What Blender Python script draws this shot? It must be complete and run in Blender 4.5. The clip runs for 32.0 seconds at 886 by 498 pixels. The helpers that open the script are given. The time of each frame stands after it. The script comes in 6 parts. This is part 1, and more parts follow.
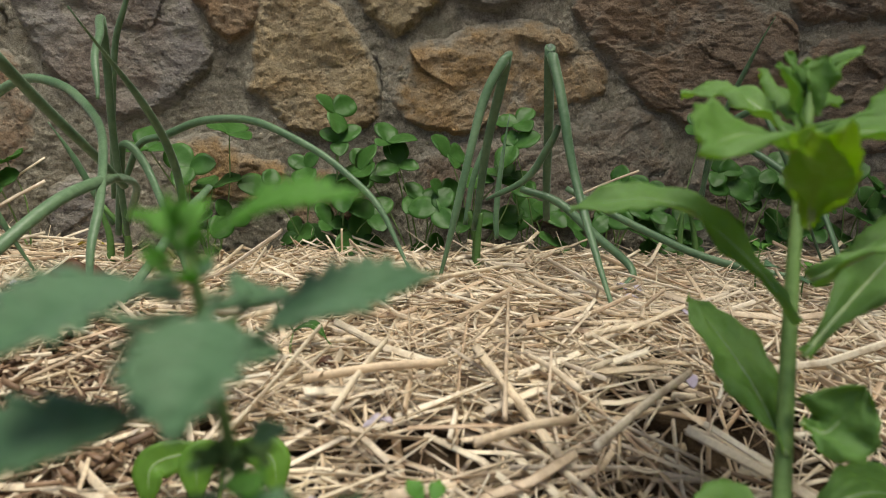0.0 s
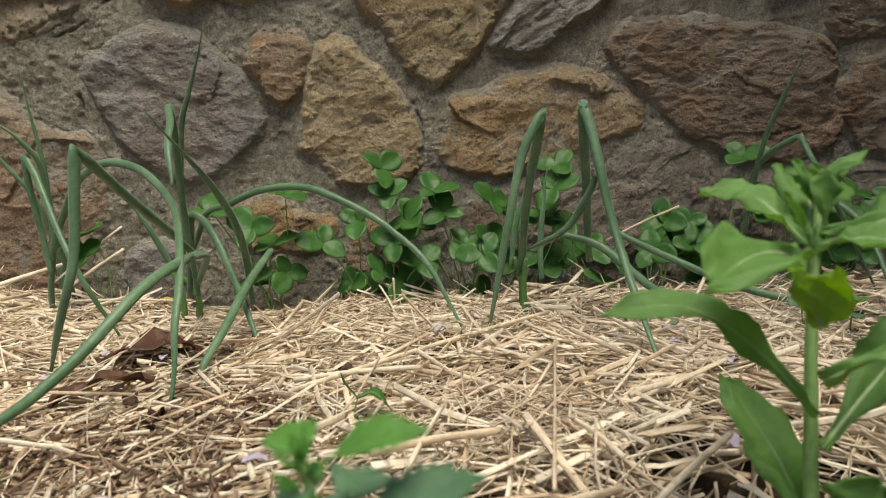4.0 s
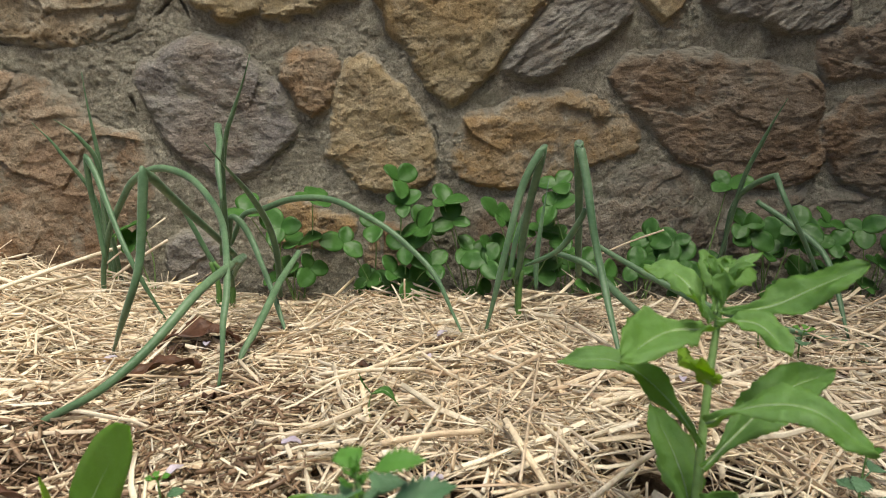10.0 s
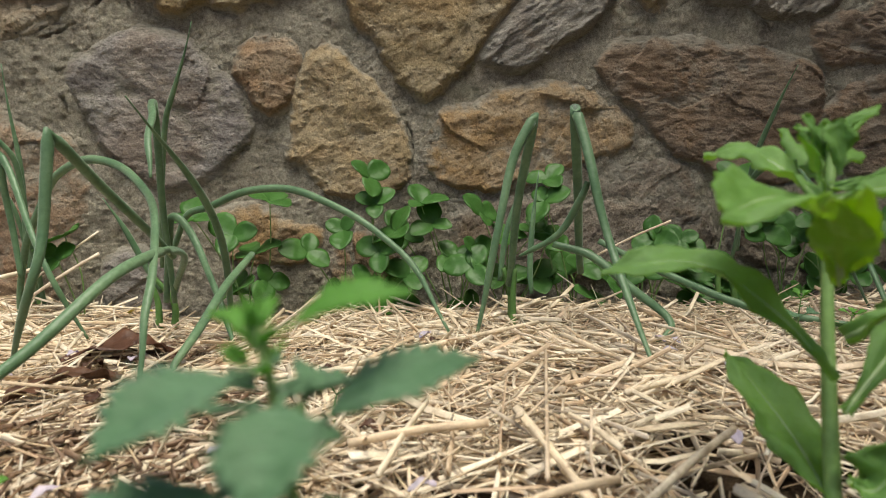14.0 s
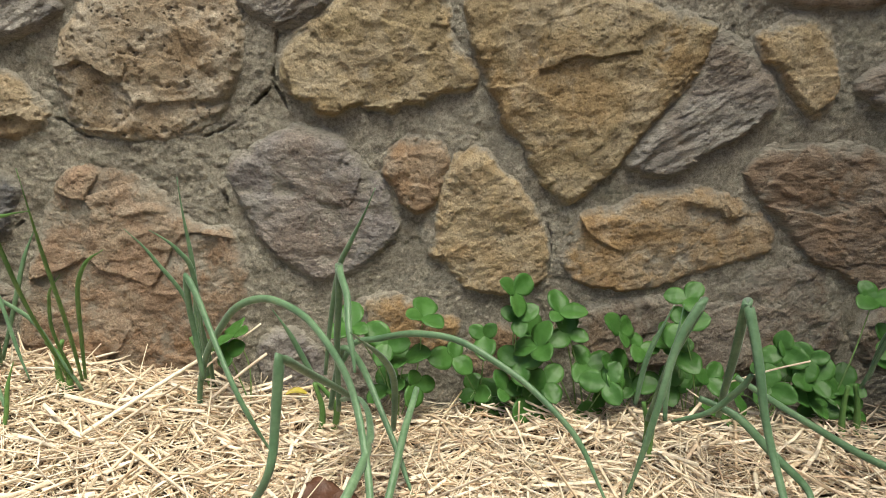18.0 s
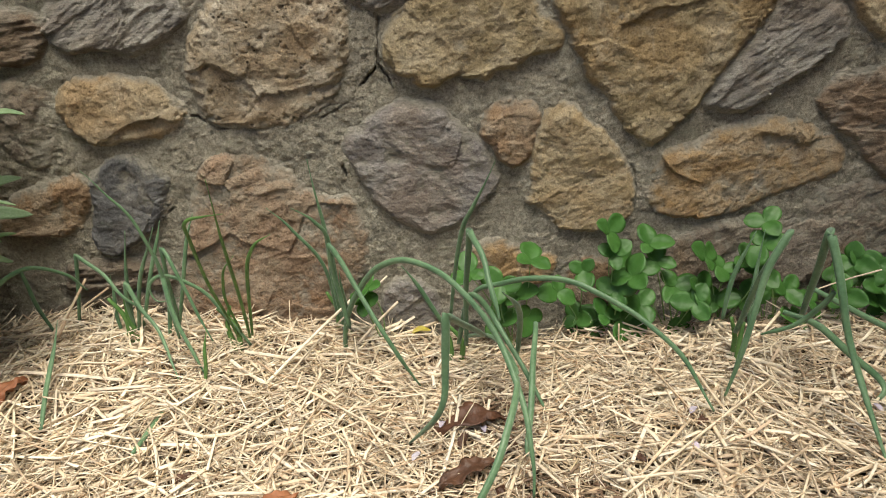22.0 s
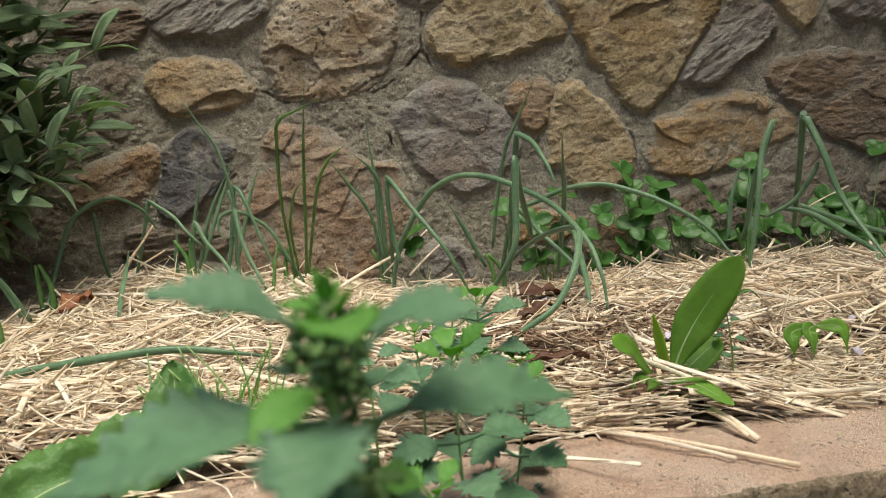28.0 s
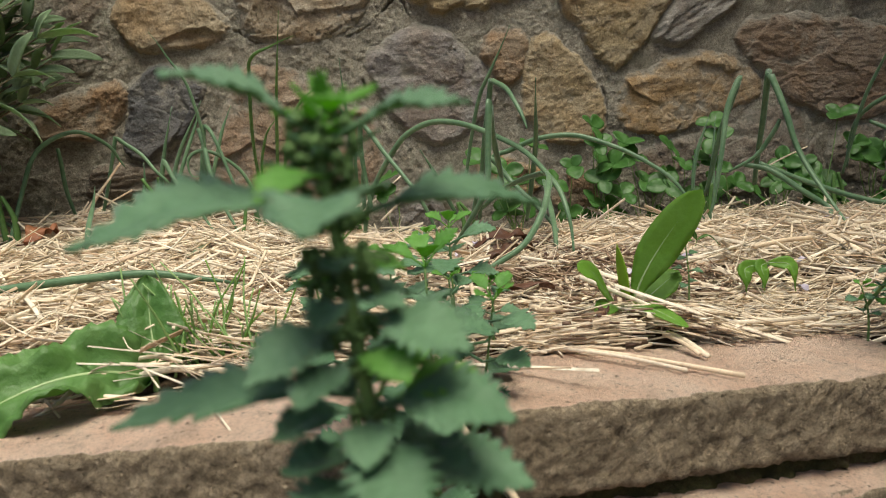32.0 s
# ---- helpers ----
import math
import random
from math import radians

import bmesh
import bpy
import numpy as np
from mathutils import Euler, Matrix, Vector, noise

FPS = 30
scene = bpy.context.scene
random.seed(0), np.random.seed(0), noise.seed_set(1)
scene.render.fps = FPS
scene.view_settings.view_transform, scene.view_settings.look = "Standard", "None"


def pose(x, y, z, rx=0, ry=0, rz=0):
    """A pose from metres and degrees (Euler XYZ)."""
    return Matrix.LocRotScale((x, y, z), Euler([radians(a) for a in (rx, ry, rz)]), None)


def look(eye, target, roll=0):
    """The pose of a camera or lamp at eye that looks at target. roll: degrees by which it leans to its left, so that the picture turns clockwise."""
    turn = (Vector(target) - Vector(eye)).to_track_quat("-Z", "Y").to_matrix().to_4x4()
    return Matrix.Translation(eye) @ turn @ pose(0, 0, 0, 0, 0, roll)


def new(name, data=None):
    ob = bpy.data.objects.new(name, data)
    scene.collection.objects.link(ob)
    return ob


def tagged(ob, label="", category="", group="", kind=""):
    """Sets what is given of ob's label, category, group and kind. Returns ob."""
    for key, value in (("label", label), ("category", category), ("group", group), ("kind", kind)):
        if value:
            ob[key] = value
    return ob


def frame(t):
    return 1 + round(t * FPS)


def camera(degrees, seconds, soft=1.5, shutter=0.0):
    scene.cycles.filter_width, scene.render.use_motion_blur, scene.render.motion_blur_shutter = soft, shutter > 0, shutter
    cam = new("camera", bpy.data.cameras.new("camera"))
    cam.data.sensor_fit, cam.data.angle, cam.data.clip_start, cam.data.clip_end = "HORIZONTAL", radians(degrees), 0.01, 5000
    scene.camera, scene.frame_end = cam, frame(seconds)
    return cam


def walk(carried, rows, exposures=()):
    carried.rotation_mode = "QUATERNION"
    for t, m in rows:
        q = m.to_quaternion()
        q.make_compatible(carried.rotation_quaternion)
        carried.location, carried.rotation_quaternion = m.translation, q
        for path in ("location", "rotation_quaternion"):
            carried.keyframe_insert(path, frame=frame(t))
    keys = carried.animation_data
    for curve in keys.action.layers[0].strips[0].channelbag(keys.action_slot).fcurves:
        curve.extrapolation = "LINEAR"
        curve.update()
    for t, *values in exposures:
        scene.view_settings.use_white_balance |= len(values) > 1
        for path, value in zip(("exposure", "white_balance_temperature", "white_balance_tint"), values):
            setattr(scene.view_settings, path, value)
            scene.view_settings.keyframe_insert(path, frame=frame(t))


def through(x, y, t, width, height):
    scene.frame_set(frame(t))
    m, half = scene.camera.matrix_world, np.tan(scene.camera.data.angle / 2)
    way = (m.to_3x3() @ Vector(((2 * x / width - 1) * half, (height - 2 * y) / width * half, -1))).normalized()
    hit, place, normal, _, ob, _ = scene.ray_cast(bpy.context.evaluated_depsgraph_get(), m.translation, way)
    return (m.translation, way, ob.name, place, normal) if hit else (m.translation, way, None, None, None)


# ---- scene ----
cam = camera(72.02, 32.0, soft=1.0)
cam.data.dof.use_dof, cam.data.dof.focus_distance, cam.data.dof.aperture_fstop = True, 0.62, 15.0
EXPOSURES = ((0, -0.02), (3, 0.08), (6, 0.10), (9, 0.12), (10.5, 0.24), (13, 0.27), (15, 0.25), (15.5, 0.29), (18, 0.54), (19, 0.36), (20, 0.30), (21, 0.34), (22, 0.30), (23.5, -0.02), (24, 0.05), (25, 0.12), (30, 0.14), (32, 0.10))
ROWS = (
    (0, (0.1282, -0.6933, 0.1292), (0.2809, 0.2814, -0.0342), 0.29),
    (0.5, (0.1325, -0.6969, 0.1411), (0.2966, 0.2765, -0.0193), -0.45),
    (1, (0.1359, -0.6991, 0.1473), (0.3029, 0.2750, -0.0053), -1.09),
    (1.5, (0.1265, -0.7129, 0.1558), (0.2813, 0.2629, 0.0015), -1.71),
    (2, (0.1305, -0.7150, 0.1614), (0.2492, 0.2665, 0.0115), -2.73),
    (2.5, (0.1298, -0.7116, 0.1654), (0.2353, 0.2727, 0.0238), -3.35),
    (3, (0.1297, -0.7100, 0.1655), (0.2213, 0.2764, 0.0290), -3.78),
    (3.5, (0.1279, -0.7146, 0.1645), (0.2077, 0.2726, 0.0262), -3.64),
    (5.5, (0.1254, -0.7146, 0.1922), (0.1991, 0.2647, 0.0037), -1.38),
    (6, (0.1224, -0.7272, 0.2169), (0.1937, 0.2338, -0.0503), 0.29),
    (6.5, (0.1260, -0.7224, 0.2573), (0.1979, 0.2386, -0.0099), 0.34),
    (7, (0.1254, -0.7254, 0.2756), (0.1953, 0.2310, -0.0080), 0.67),
    (7.5, (0.1242, -0.7338, 0.2899), (0.1899, 0.2227, 0.0058), 0.57),
    (8, (0.1252, -0.7332, 0.2987), (0.1865, 0.2267, 0.0253), 0.68),
    (8.5, (0.1229, -0.7347, 0.3090), (0.1822, 0.2276, 0.0433), 0.64),
    (9, (0.1229, -0.7418, 0.3105), (0.1780, 0.2216, 0.0481), 0.72),
    (9.5, (0.1307, -0.7614, 0.2831), (0.1844, 0.2021, 0.0210), 1.23),
    (10, (0.1254, -0.7836, 0.2158), (0.1841, 0.1973, 0.0303), -0.31),
    (10.5, (0.1198, -0.7956, 0.1476), (0.1870, 0.1932, 0.0147), -2.52),
    (11, (0.1203, -0.7856, 0.1428), (0.1939, 0.2057, 0.0337), -3.77),
    (11.5, (0.1256, -0.7456, 0.1454), (0.1862, 0.2473, 0.0436), -4.03),
    (12, (0.1323, -0.7338, 0.1365), (0.2312, 0.2572, 0.0460), -3.27),
    (12.5, (0.1197, -0.7334, 0.1267), (0.2096, 0.2586, 0.0381), -2.74),
    (13, (0.1220, -0.7205, 0.1320), (0.2073, 0.2719, 0.0437), -2.00),
    (13.5, (0.1263, -0.7038, 0.1350), (0.2191, 0.2885, 0.0532), -1.75),
    (14, (0.1262, -0.7019, 0.1355), (0.2267, 0.2900, 0.0578), -2.13),
    (14.5, (0.1284, -0.6947, 0.1404), (0.2303, 0.2975, 0.0689), -2.87),
    (15, (0.1218, -0.6960, 0.1954), (0.2304, 0.2912, 0.0785), -2.30),
    (15.5, (0.1085, -0.6924, 0.2776), (0.2492, 0.2850, 0.1200), -4.45),
    (17.5, (0.0518, -0.7155, 0.3600), (0.1428, 0.2524, 0.1257), 2.46),
    (18, (0.0228, -0.6869, 0.3704), (0.0484, 0.2821, 0.1244), 0.37),
    (18.5, (0.0076, -0.6924, 0.3614), (-0.0128, 0.2633, 0.0674), -1.59),
    (19, (-0.0077, -0.7110, 0.3595), (-0.0329, 0.2351, 0.0364), 0.21),
    (19.5, (-0.0328, -0.7080, 0.3803), (-0.0622, 0.2326, 0.0421), -1.45),
    (20, (-0.0483, -0.6933, 0.4257), (-0.0381, 0.2503, 0.0947), -1.99),
    (20.5, (-0.0593, -0.6917, 0.4428), (-0.0435, 0.2449, 0.0929), -1.70),
    (21, (-0.0469, -0.7077, 0.4618), (-0.0209, 0.2173, 0.0828), -1.47),
    (21.5, (-0.0270, -0.7494, 0.4578), (0.0079, 0.1693, 0.0642), -4.52),
    (22, (-0.0594, -0.7567, 0.4500), (-0.0964, 0.1655, 0.0651), -6.20),
    (22.5, (-0.0834, -0.8036, 0.4164), (-0.2038, 0.1209, 0.0549), -5.97),
    (23, (-0.1233, -0.8622, 0.3720), (-0.2739, 0.0630, 0.0237), -6.07),
    (23.5, (-0.1353, -0.9023, 0.3379), (-0.2733, 0.0647, 0.1240), -10.83),
    (24, (-0.1860, -0.9532, 0.1889), (-0.2676, 0.0330, 0.0446), -9.04),
    (24.5, (-0.2069, -0.9490, 0.1556), (-0.2060, 0.0465, 0.0611), -8.04),
    (25, (-0.2124, -0.9333, 0.1558), (-0.1352, 0.0592, 0.0607), -7.97),
    (25.5, (-0.2182, -0.9318, 0.1563), (-0.1399, 0.0593, 0.0493), -8.19),
    (27.5, (-0.2195, -0.9161, 0.1595), (-0.1468, 0.0783, 0.0819), -7.02),
    (28, (-0.2188, -0.9168, 0.1542), (-0.1403, 0.0770, 0.0758), -6.84),
    (28.5, (-0.2163, -0.9175, 0.1625), (-0.1200, 0.0746, 0.0818), -6.75),
    (29, (-0.2137, -0.9153, 0.1650), (-0.0283, 0.0628, 0.0694), -8.28),
    (29.5, (-0.2247, -0.9104, 0.1515), (-0.0328, 0.0657, 0.0500), -8.75),
    (30, (-0.2240, -0.9135, 0.1503), (-0.0608, 0.0676, 0.0468), -7.12),
    (30.5, (-0.2293, -0.9191, 0.1361), (-0.0959, 0.0629, 0.0028), -6.74),
    (31, (-0.2303, -0.9236, 0.1252), (-0.1024, 0.0581, -0.0159), -5.96),
    (31.5, (-0.2303, -0.9265, 0.1251), (-0.1107, 0.0556, -0.0205), -5.10),
    (32, (-0.2257, -0.9297, 0.1271), (-0.1030, 0.0534, -0.0083), -5.08),
)
walk(cam, [(t, look(eye, aim, roll)) for t, eye, aim, roll in ROWS], EXPOSURES)

# ---- world and light ----
SUN_AZ, SUN_EL = radians(160), radians(69.5)  # a veiled sun, high in front, half screened by an unseen added east wall
world = bpy.data.worlds.new("world")
scene.world = world
world.use_nodes = True
wn = world.node_tree.nodes
sky = wn.new("ShaderNodeTexSky")
sky.sky_type, sky.sun_disc = "NISHITA", False
sky.sun_elevation, sky.sun_rotation = SUN_EL, SUN_AZ
sky.air_density, sky.dust_density, sky.ozone_density = 1.0, 4.0, 1.0
wn["Background"].inputs["Strength"].default_value = 0.10
world.node_tree.links.new(sky.outputs["Color"], wn["Background"].inputs["Color"])
sun = new("sun", bpy.data.lights.new("sun", "SUN"))
sun.data.energy, sun.data.angle, sun.data.color = 4.1, radians(32), (1.0, 0.95, 0.80)
sun_from = Vector((math.sin(SUN_AZ) * math.cos(SUN_EL), math.cos(SUN_AZ) * math.cos(SUN_EL), math.sin(SUN_EL)))
sun.matrix_world = look(sun_from * 5, (0, 0, 0))

# ---- materials ----


class Nodes:
    """A small builder of node materials."""

    def __init__(self, name, rough=0.8, spec=0.3):
        self.mat = bpy.data.materials.new(name)
        self.mat.use_nodes = True
        self.tree = self.mat.node_tree
        self.bsdf = self.tree.nodes["Principled BSDF"]
        self.bsdf.inputs["Roughness"].default_value = rough
        self.bsdf.inputs["Specular IOR Level"].default_value = spec
        self.coord = self.tree.nodes.new("ShaderNodeTexCoord").outputs["Object"]

    def add(self, kind, **values):
        node = self.tree.nodes.new("ShaderNode" + kind)
        for key, value in values.items():
            key = key.replace("_", " ")
            if hasattr(value, "is_linked"):
                self.tree.links.new(value, node.inputs[key])
            else:
                node.inputs[key].default_value = value
        return node

    def link(self, a, b):
        self.tree.links.new(a, b)

    def noise(self, scale, detail=6.0, rough=0.6, stretch=None, warp=0.0):
        vec = self.coord
        if stretch:
            m = self.add("Mapping", Vector=vec, Scale=stretch)
            vec = m.outputs["Vector"]
        return self.add("TexNoise", Vector=vec, Scale=scale, Detail=detail, Roughness=rough, Distortion=warp).outputs["Fac"]

    def ramp(self, fac, stops):
        node = self.add("ValToRGB", Fac=fac)
        el = node.color_ramp.elements
        while len(el) < len(stops):
            el.new(0.5)
        for e, (at, c) in zip(el, stops):
            e.position, e.color = at, (*c, 1.0)
        return node.outputs["Color"]

    def mix(self, fac, a, b, blend="MIX"):
        node = self.tree.nodes.new("ShaderNodeMix")
        node.data_type, node.blend_type = "RGBA", blend
        for socket, value in ((node.inputs[0], fac), (node.inputs[6], a), (node.inputs[7], b)):
            if hasattr(value, "is_linked"):
                self.link(value, socket)
            else:
                socket.default_value = value if isinstance(value, (int, float)) else (*value, 1.0)
        return node.outputs[2]

    def bump(self, heights, strength=0.6):
        normal = None
        for height, distance in heights:
            node = self.add("Bump", Height=height, Strength=strength, Distance=distance)
            if normal:
                self.link(normal, node.inputs["Normal"])
            normal = node.outputs["Normal"]
        self.link(normal, self.bsdf.inputs["Normal"])

    def colour(self, socket):
        self.link(socket, self.bsdf.inputs["Base Color"])
        return self


def tint(c, f):
    return tuple(min(1.0, v * f) for v in c)


M_LIME = ((0.362, 0.333, 0.277), (0.452, 0.423, 0.356), (0.404, 0.388, 0.324))


def stone_material(name, main, second, dark, pits=0.0, strata=None, crust=0.55):
    """Broken stone: blotches, grit and pits, smeared with mortar where the face lies deep."""
    m = Nodes(name, 0.9, 0.22)
    broad = m.noise(11, 4, 0.55, warp=0.6)
    other = m.noise(7, 4, 0.6, warp=0.5)
    mid = m.noise(42, 7, 0.68, stretch=strata)
    grit = m.noise(240, 5, 0.75, stretch=strata)
    fine = m.noise(520, 3, 0.75)
    rust = (main[0] * 1.02, main[1] * 0.84, main[2] * 0.66)
    c = m.ramp(broad, [(0.33, m_dark(main, dark)), (0.46, main), (0.56, second), (0.68, tint(main, 1.12))])
    c = m.mix(m.ramp(other, [(0.52, (0, 0, 0)), (0.64, (0.55, 0.55, 0.55))]), c, rust)
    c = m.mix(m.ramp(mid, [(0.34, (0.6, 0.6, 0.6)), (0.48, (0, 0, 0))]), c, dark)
    pale = m.noise(16, 8, 0.75, warp=0.4)
    c = m.mix(m.ramp(pale, [(0.52, (0, 0, 0)), (0.66, (crust, crust, crust))]), c, m.mix(0.5, (0.58, 0.545, 0.47), tint(second, 1.35)))
    c = m.mix(0.85, c, m.ramp(grit, [(0.30, (0.50, 0.48, 0.45)), (0.45, (0.95, 0.95, 0.95)), (0.56, (1.06, 1.06, 1.05)), (0.70, (1.45, 1.43, 1.38))]), "MULTIPLY")
    c = m.mix(0.6, c, m.ramp(fine, [(0.34, (0.55, 0.53, 0.5)), (0.5, (1.0, 1.0, 1.0)), (0.66, (1.35, 1.34, 1.3))]), "MULTIPLY")
    heights = [(mid, 0.0026), (grit, 0.0034), (fine, 0.0018)]
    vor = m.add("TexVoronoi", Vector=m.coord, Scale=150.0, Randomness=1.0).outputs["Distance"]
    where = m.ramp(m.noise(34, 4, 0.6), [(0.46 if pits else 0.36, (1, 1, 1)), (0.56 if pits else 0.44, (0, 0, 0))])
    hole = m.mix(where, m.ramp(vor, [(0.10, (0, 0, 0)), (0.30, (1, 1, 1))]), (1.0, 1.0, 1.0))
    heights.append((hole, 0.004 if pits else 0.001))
    # the pit mask that dents the bump also multiplies the colour darker
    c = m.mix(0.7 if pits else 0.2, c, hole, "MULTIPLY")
    # mortar left on the deep parts of the face
    deep = m.tree.nodes.new("ShaderNodeSeparateXYZ")
    m.link(m.coord, deep.inputs[0])
    spread = m.noise(30, 7, 0.7, warp=0.5)
    level = m.add("Math")
    level.operation = "MULTIPLY_ADD"
    m.link(spread, level.inputs[0])
    level.inputs[1].default_value = 0.022
    m.link(deep.outputs["Y"], level.inputs[2])
    lift = m.add("MapRange", Value=level.outputs[0])
    for key, value in (("From Min", 0.0056), ("From Max", 0.0104), ("To Min", 0.0), ("To Max", 0.9)):
        lift.inputs[key].default_value = value
    lime = m.ramp(mid, [(0.3, M_LIME[0]), (0.5, M_LIME[1]), (0.7, M_LIME[2])])
    lime = m.mix(0.7, lime, m.ramp(grit, [(0.33, (0.5, 0.48, 0.45)), (0.5, (1, 1, 1)), (0.68, (1.35, 1.34, 1.3))]), "MULTIPLY")
    c = m.mix(lift.outputs["Result"], c, lime)
    c = m.mix(1.0, c, (0.77, 0.77, 0.765), "MULTIPLY")
    m.colour(c).bump(heights, 1.0)
    return m.mat


def m_dark(a, b):
    return tuple(0.6 * x + 0.4 * y for x, y in zip(a, b))


STONE = {
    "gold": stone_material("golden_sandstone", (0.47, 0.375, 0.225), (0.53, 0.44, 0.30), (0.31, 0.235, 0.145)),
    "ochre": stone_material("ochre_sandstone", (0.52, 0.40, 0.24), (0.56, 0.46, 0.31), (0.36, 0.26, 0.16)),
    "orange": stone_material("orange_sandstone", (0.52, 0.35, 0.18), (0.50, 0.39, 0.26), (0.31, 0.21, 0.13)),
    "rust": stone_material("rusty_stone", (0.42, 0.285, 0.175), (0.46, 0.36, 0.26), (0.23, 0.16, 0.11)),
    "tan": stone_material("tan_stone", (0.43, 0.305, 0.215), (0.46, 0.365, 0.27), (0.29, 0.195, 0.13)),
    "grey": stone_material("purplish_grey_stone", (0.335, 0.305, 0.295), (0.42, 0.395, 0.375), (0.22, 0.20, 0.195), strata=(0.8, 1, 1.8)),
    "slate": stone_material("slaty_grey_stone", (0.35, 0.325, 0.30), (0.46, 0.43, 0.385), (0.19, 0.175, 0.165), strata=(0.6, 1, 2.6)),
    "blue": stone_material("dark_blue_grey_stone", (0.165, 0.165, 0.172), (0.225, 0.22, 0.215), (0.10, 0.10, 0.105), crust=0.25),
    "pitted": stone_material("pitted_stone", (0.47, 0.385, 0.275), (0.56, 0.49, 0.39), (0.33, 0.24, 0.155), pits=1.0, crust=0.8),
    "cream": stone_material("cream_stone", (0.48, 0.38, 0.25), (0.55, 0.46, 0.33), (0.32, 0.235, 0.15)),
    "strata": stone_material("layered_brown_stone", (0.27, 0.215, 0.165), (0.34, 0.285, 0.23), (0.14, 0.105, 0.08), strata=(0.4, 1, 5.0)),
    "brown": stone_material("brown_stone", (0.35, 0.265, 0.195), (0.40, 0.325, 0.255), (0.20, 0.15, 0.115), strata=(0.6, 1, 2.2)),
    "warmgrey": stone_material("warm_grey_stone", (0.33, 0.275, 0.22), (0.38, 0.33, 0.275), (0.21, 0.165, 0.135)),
}


def mortar_material():
    m = Nodes("lime_mortar", 0.95, 0.15)
    broad, mid, sand = m.noise(7, 5, 0.6, warp=0.5), m.noise(70, 8, 0.75), m.noise(330, 5, 0.8)
    fine = m.noise(800, 3, 0.8)
    c = m.ramp(broad, [(0.30, M_LIME[0]), (0.5, M_LIME[1]), (0.68, M_LIME[2])])
    c = m.mix(0.7, c, m.ramp(mid, [(0.32, (0.48, 0.45, 0.41)), (0.52, (1, 1, 1)), (0.72, (1.25, 1.25, 1.22))]), "MULTIPLY")
    c = m.mix(0.85, c, m.ramp(sand, [(0.33, (0.42, 0.40, 0.37)), (0.5, (1, 1, 1)), (0.67, (1.45, 1.44, 1.38))]), "MULTIPLY")
    c = m.mix(0.5, c, m.ramp(fine, [(0.34, (0.55, 0.53, 0.5)), (0.5, (1, 1, 1)), (0.66, (1.35, 1.35, 1.3))]), "MULTIPLY")
    lichen = m.noise(11, 8, 0.7, warp=0.6)
    c = m.mix(m.ramp(lichen, [(0.56, (0, 0, 0)), (0.68, (0.45, 0.45, 0.45))]), c, (0.33, 0.335, 0.25))
    grit = m.add("TexVoronoi", Vector=m.coord, Scale=210.0)
    c = m.mix(0.35, c, m.ramp(grit.outputs["Color"], [(0.2, (0.55, 0.52, 0.5)), (0.8, (1.3, 1.28, 1.22))]), "MULTIPLY")
    m.colour(c).bump([(mid, 0.004), (grit.outputs["Distance"], -0.002), (sand, 0.004), (fine, 0.002)], 1.0)
    return m.mat


def soil_material():
    m = Nodes("dark_soil_with_litter", 0.95, 0.15)
    a, b, d = m.noise(14, 6, 0.6), m.noise(90, 8, 0.75), m.noise(40, 5, 0.7, stretch=(1, 6, 1), warp=1.0)
    c = m.ramp(a, [(0.3, (0.045, 0.03, 0.02)), (0.5, (0.10, 0.068, 0.042)), (0.7, (0.17, 0.12, 0.075))])
    c = m.mix(m.ramp(b, [(0.5, (0, 0, 0)), (0.66, (0.7, 0.7, 0.7))]), c, (0.27, 0.19, 0.115))
    m.colour(c).bump([(b, 0.01), (d, 0.006)], 1.0)
    return m.mat


def straw_material(name, stops, joined):
    m = Nodes(name, 0.48, 0.45)
    if joined:
        rnd = m.tree.nodes.new("ShaderNodeNewGeometry").outputs["Random Per Island"]
    else:
        rnd = m.tree.nodes.new("ShaderNodeObjectInfo").outputs["Random"]
    c = m.ramp(rnd, stops)
    n, f = m.noise(60, 5, 0.6), m.noise(500, 3, 0.7)
    c = m.mix(0.7, c, m.ramp(n, [(0.32, (0.5, 0.42, 0.33)), (0.5, (1, 1, 1)), (0.7, (1.12, 1.1, 1.05))]), "MULTIPLY")
    c = m.mix(0.3, c, m.ramp(f, [(0.35, (0.6, 0.55, 0.5)), (0.6, (1.1, 1.1, 1.1))]), "MULTIPLY")
    m.colour(c).bump([(f, 0.0006)], 0.6)
    return m.mat


STRAW_STOPS = [(0.0, (0.84, 0.705, 0.52)), (0.22, (0.87, 0.785, 0.625)), (0.42, (0.76, 0.60, 0.42)), (0.60, (0.88, 0.815, 0.68)), (0.76, (0.58, 0.42, 0.28)), (0.86, (0.87, 0.755, 0.57)), (1.0, (0.69, 0.595, 0.48))]
CHAFF_STOPS = [(0.0, (0.70, 0.57, 0.38)), (0.3, (0.42, 0.30, 0.19)), (0.55, (0.82, 0.71, 0.52)), (0.75, (0.32, 0.225, 0.145)), (1.0, (0.54, 0.46, 0.36))]
M_STRAW = straw_material("dry_straw", STRAW_STOPS, True)
M_STRAW_ONE = straw_material("dry_straw_stalk", STRAW_STOPS, False)
M_LITTER = straw_material("rotted_litter", [(0.0, (0.20, 0.125, 0.08)), (0.3, (0.33, 0.22, 0.14)), (0.6, (0.13, 0.08, 0.055)), (0.8, (0.44, 0.33, 0.22)), (1.0, (0.24, 0.15, 0.10))], True)
M_CHAFF = straw_material("brown_chaff", CHAFF_STOPS, True)
M_MORTAR = mortar_material()
M_SOIL = soil_material()


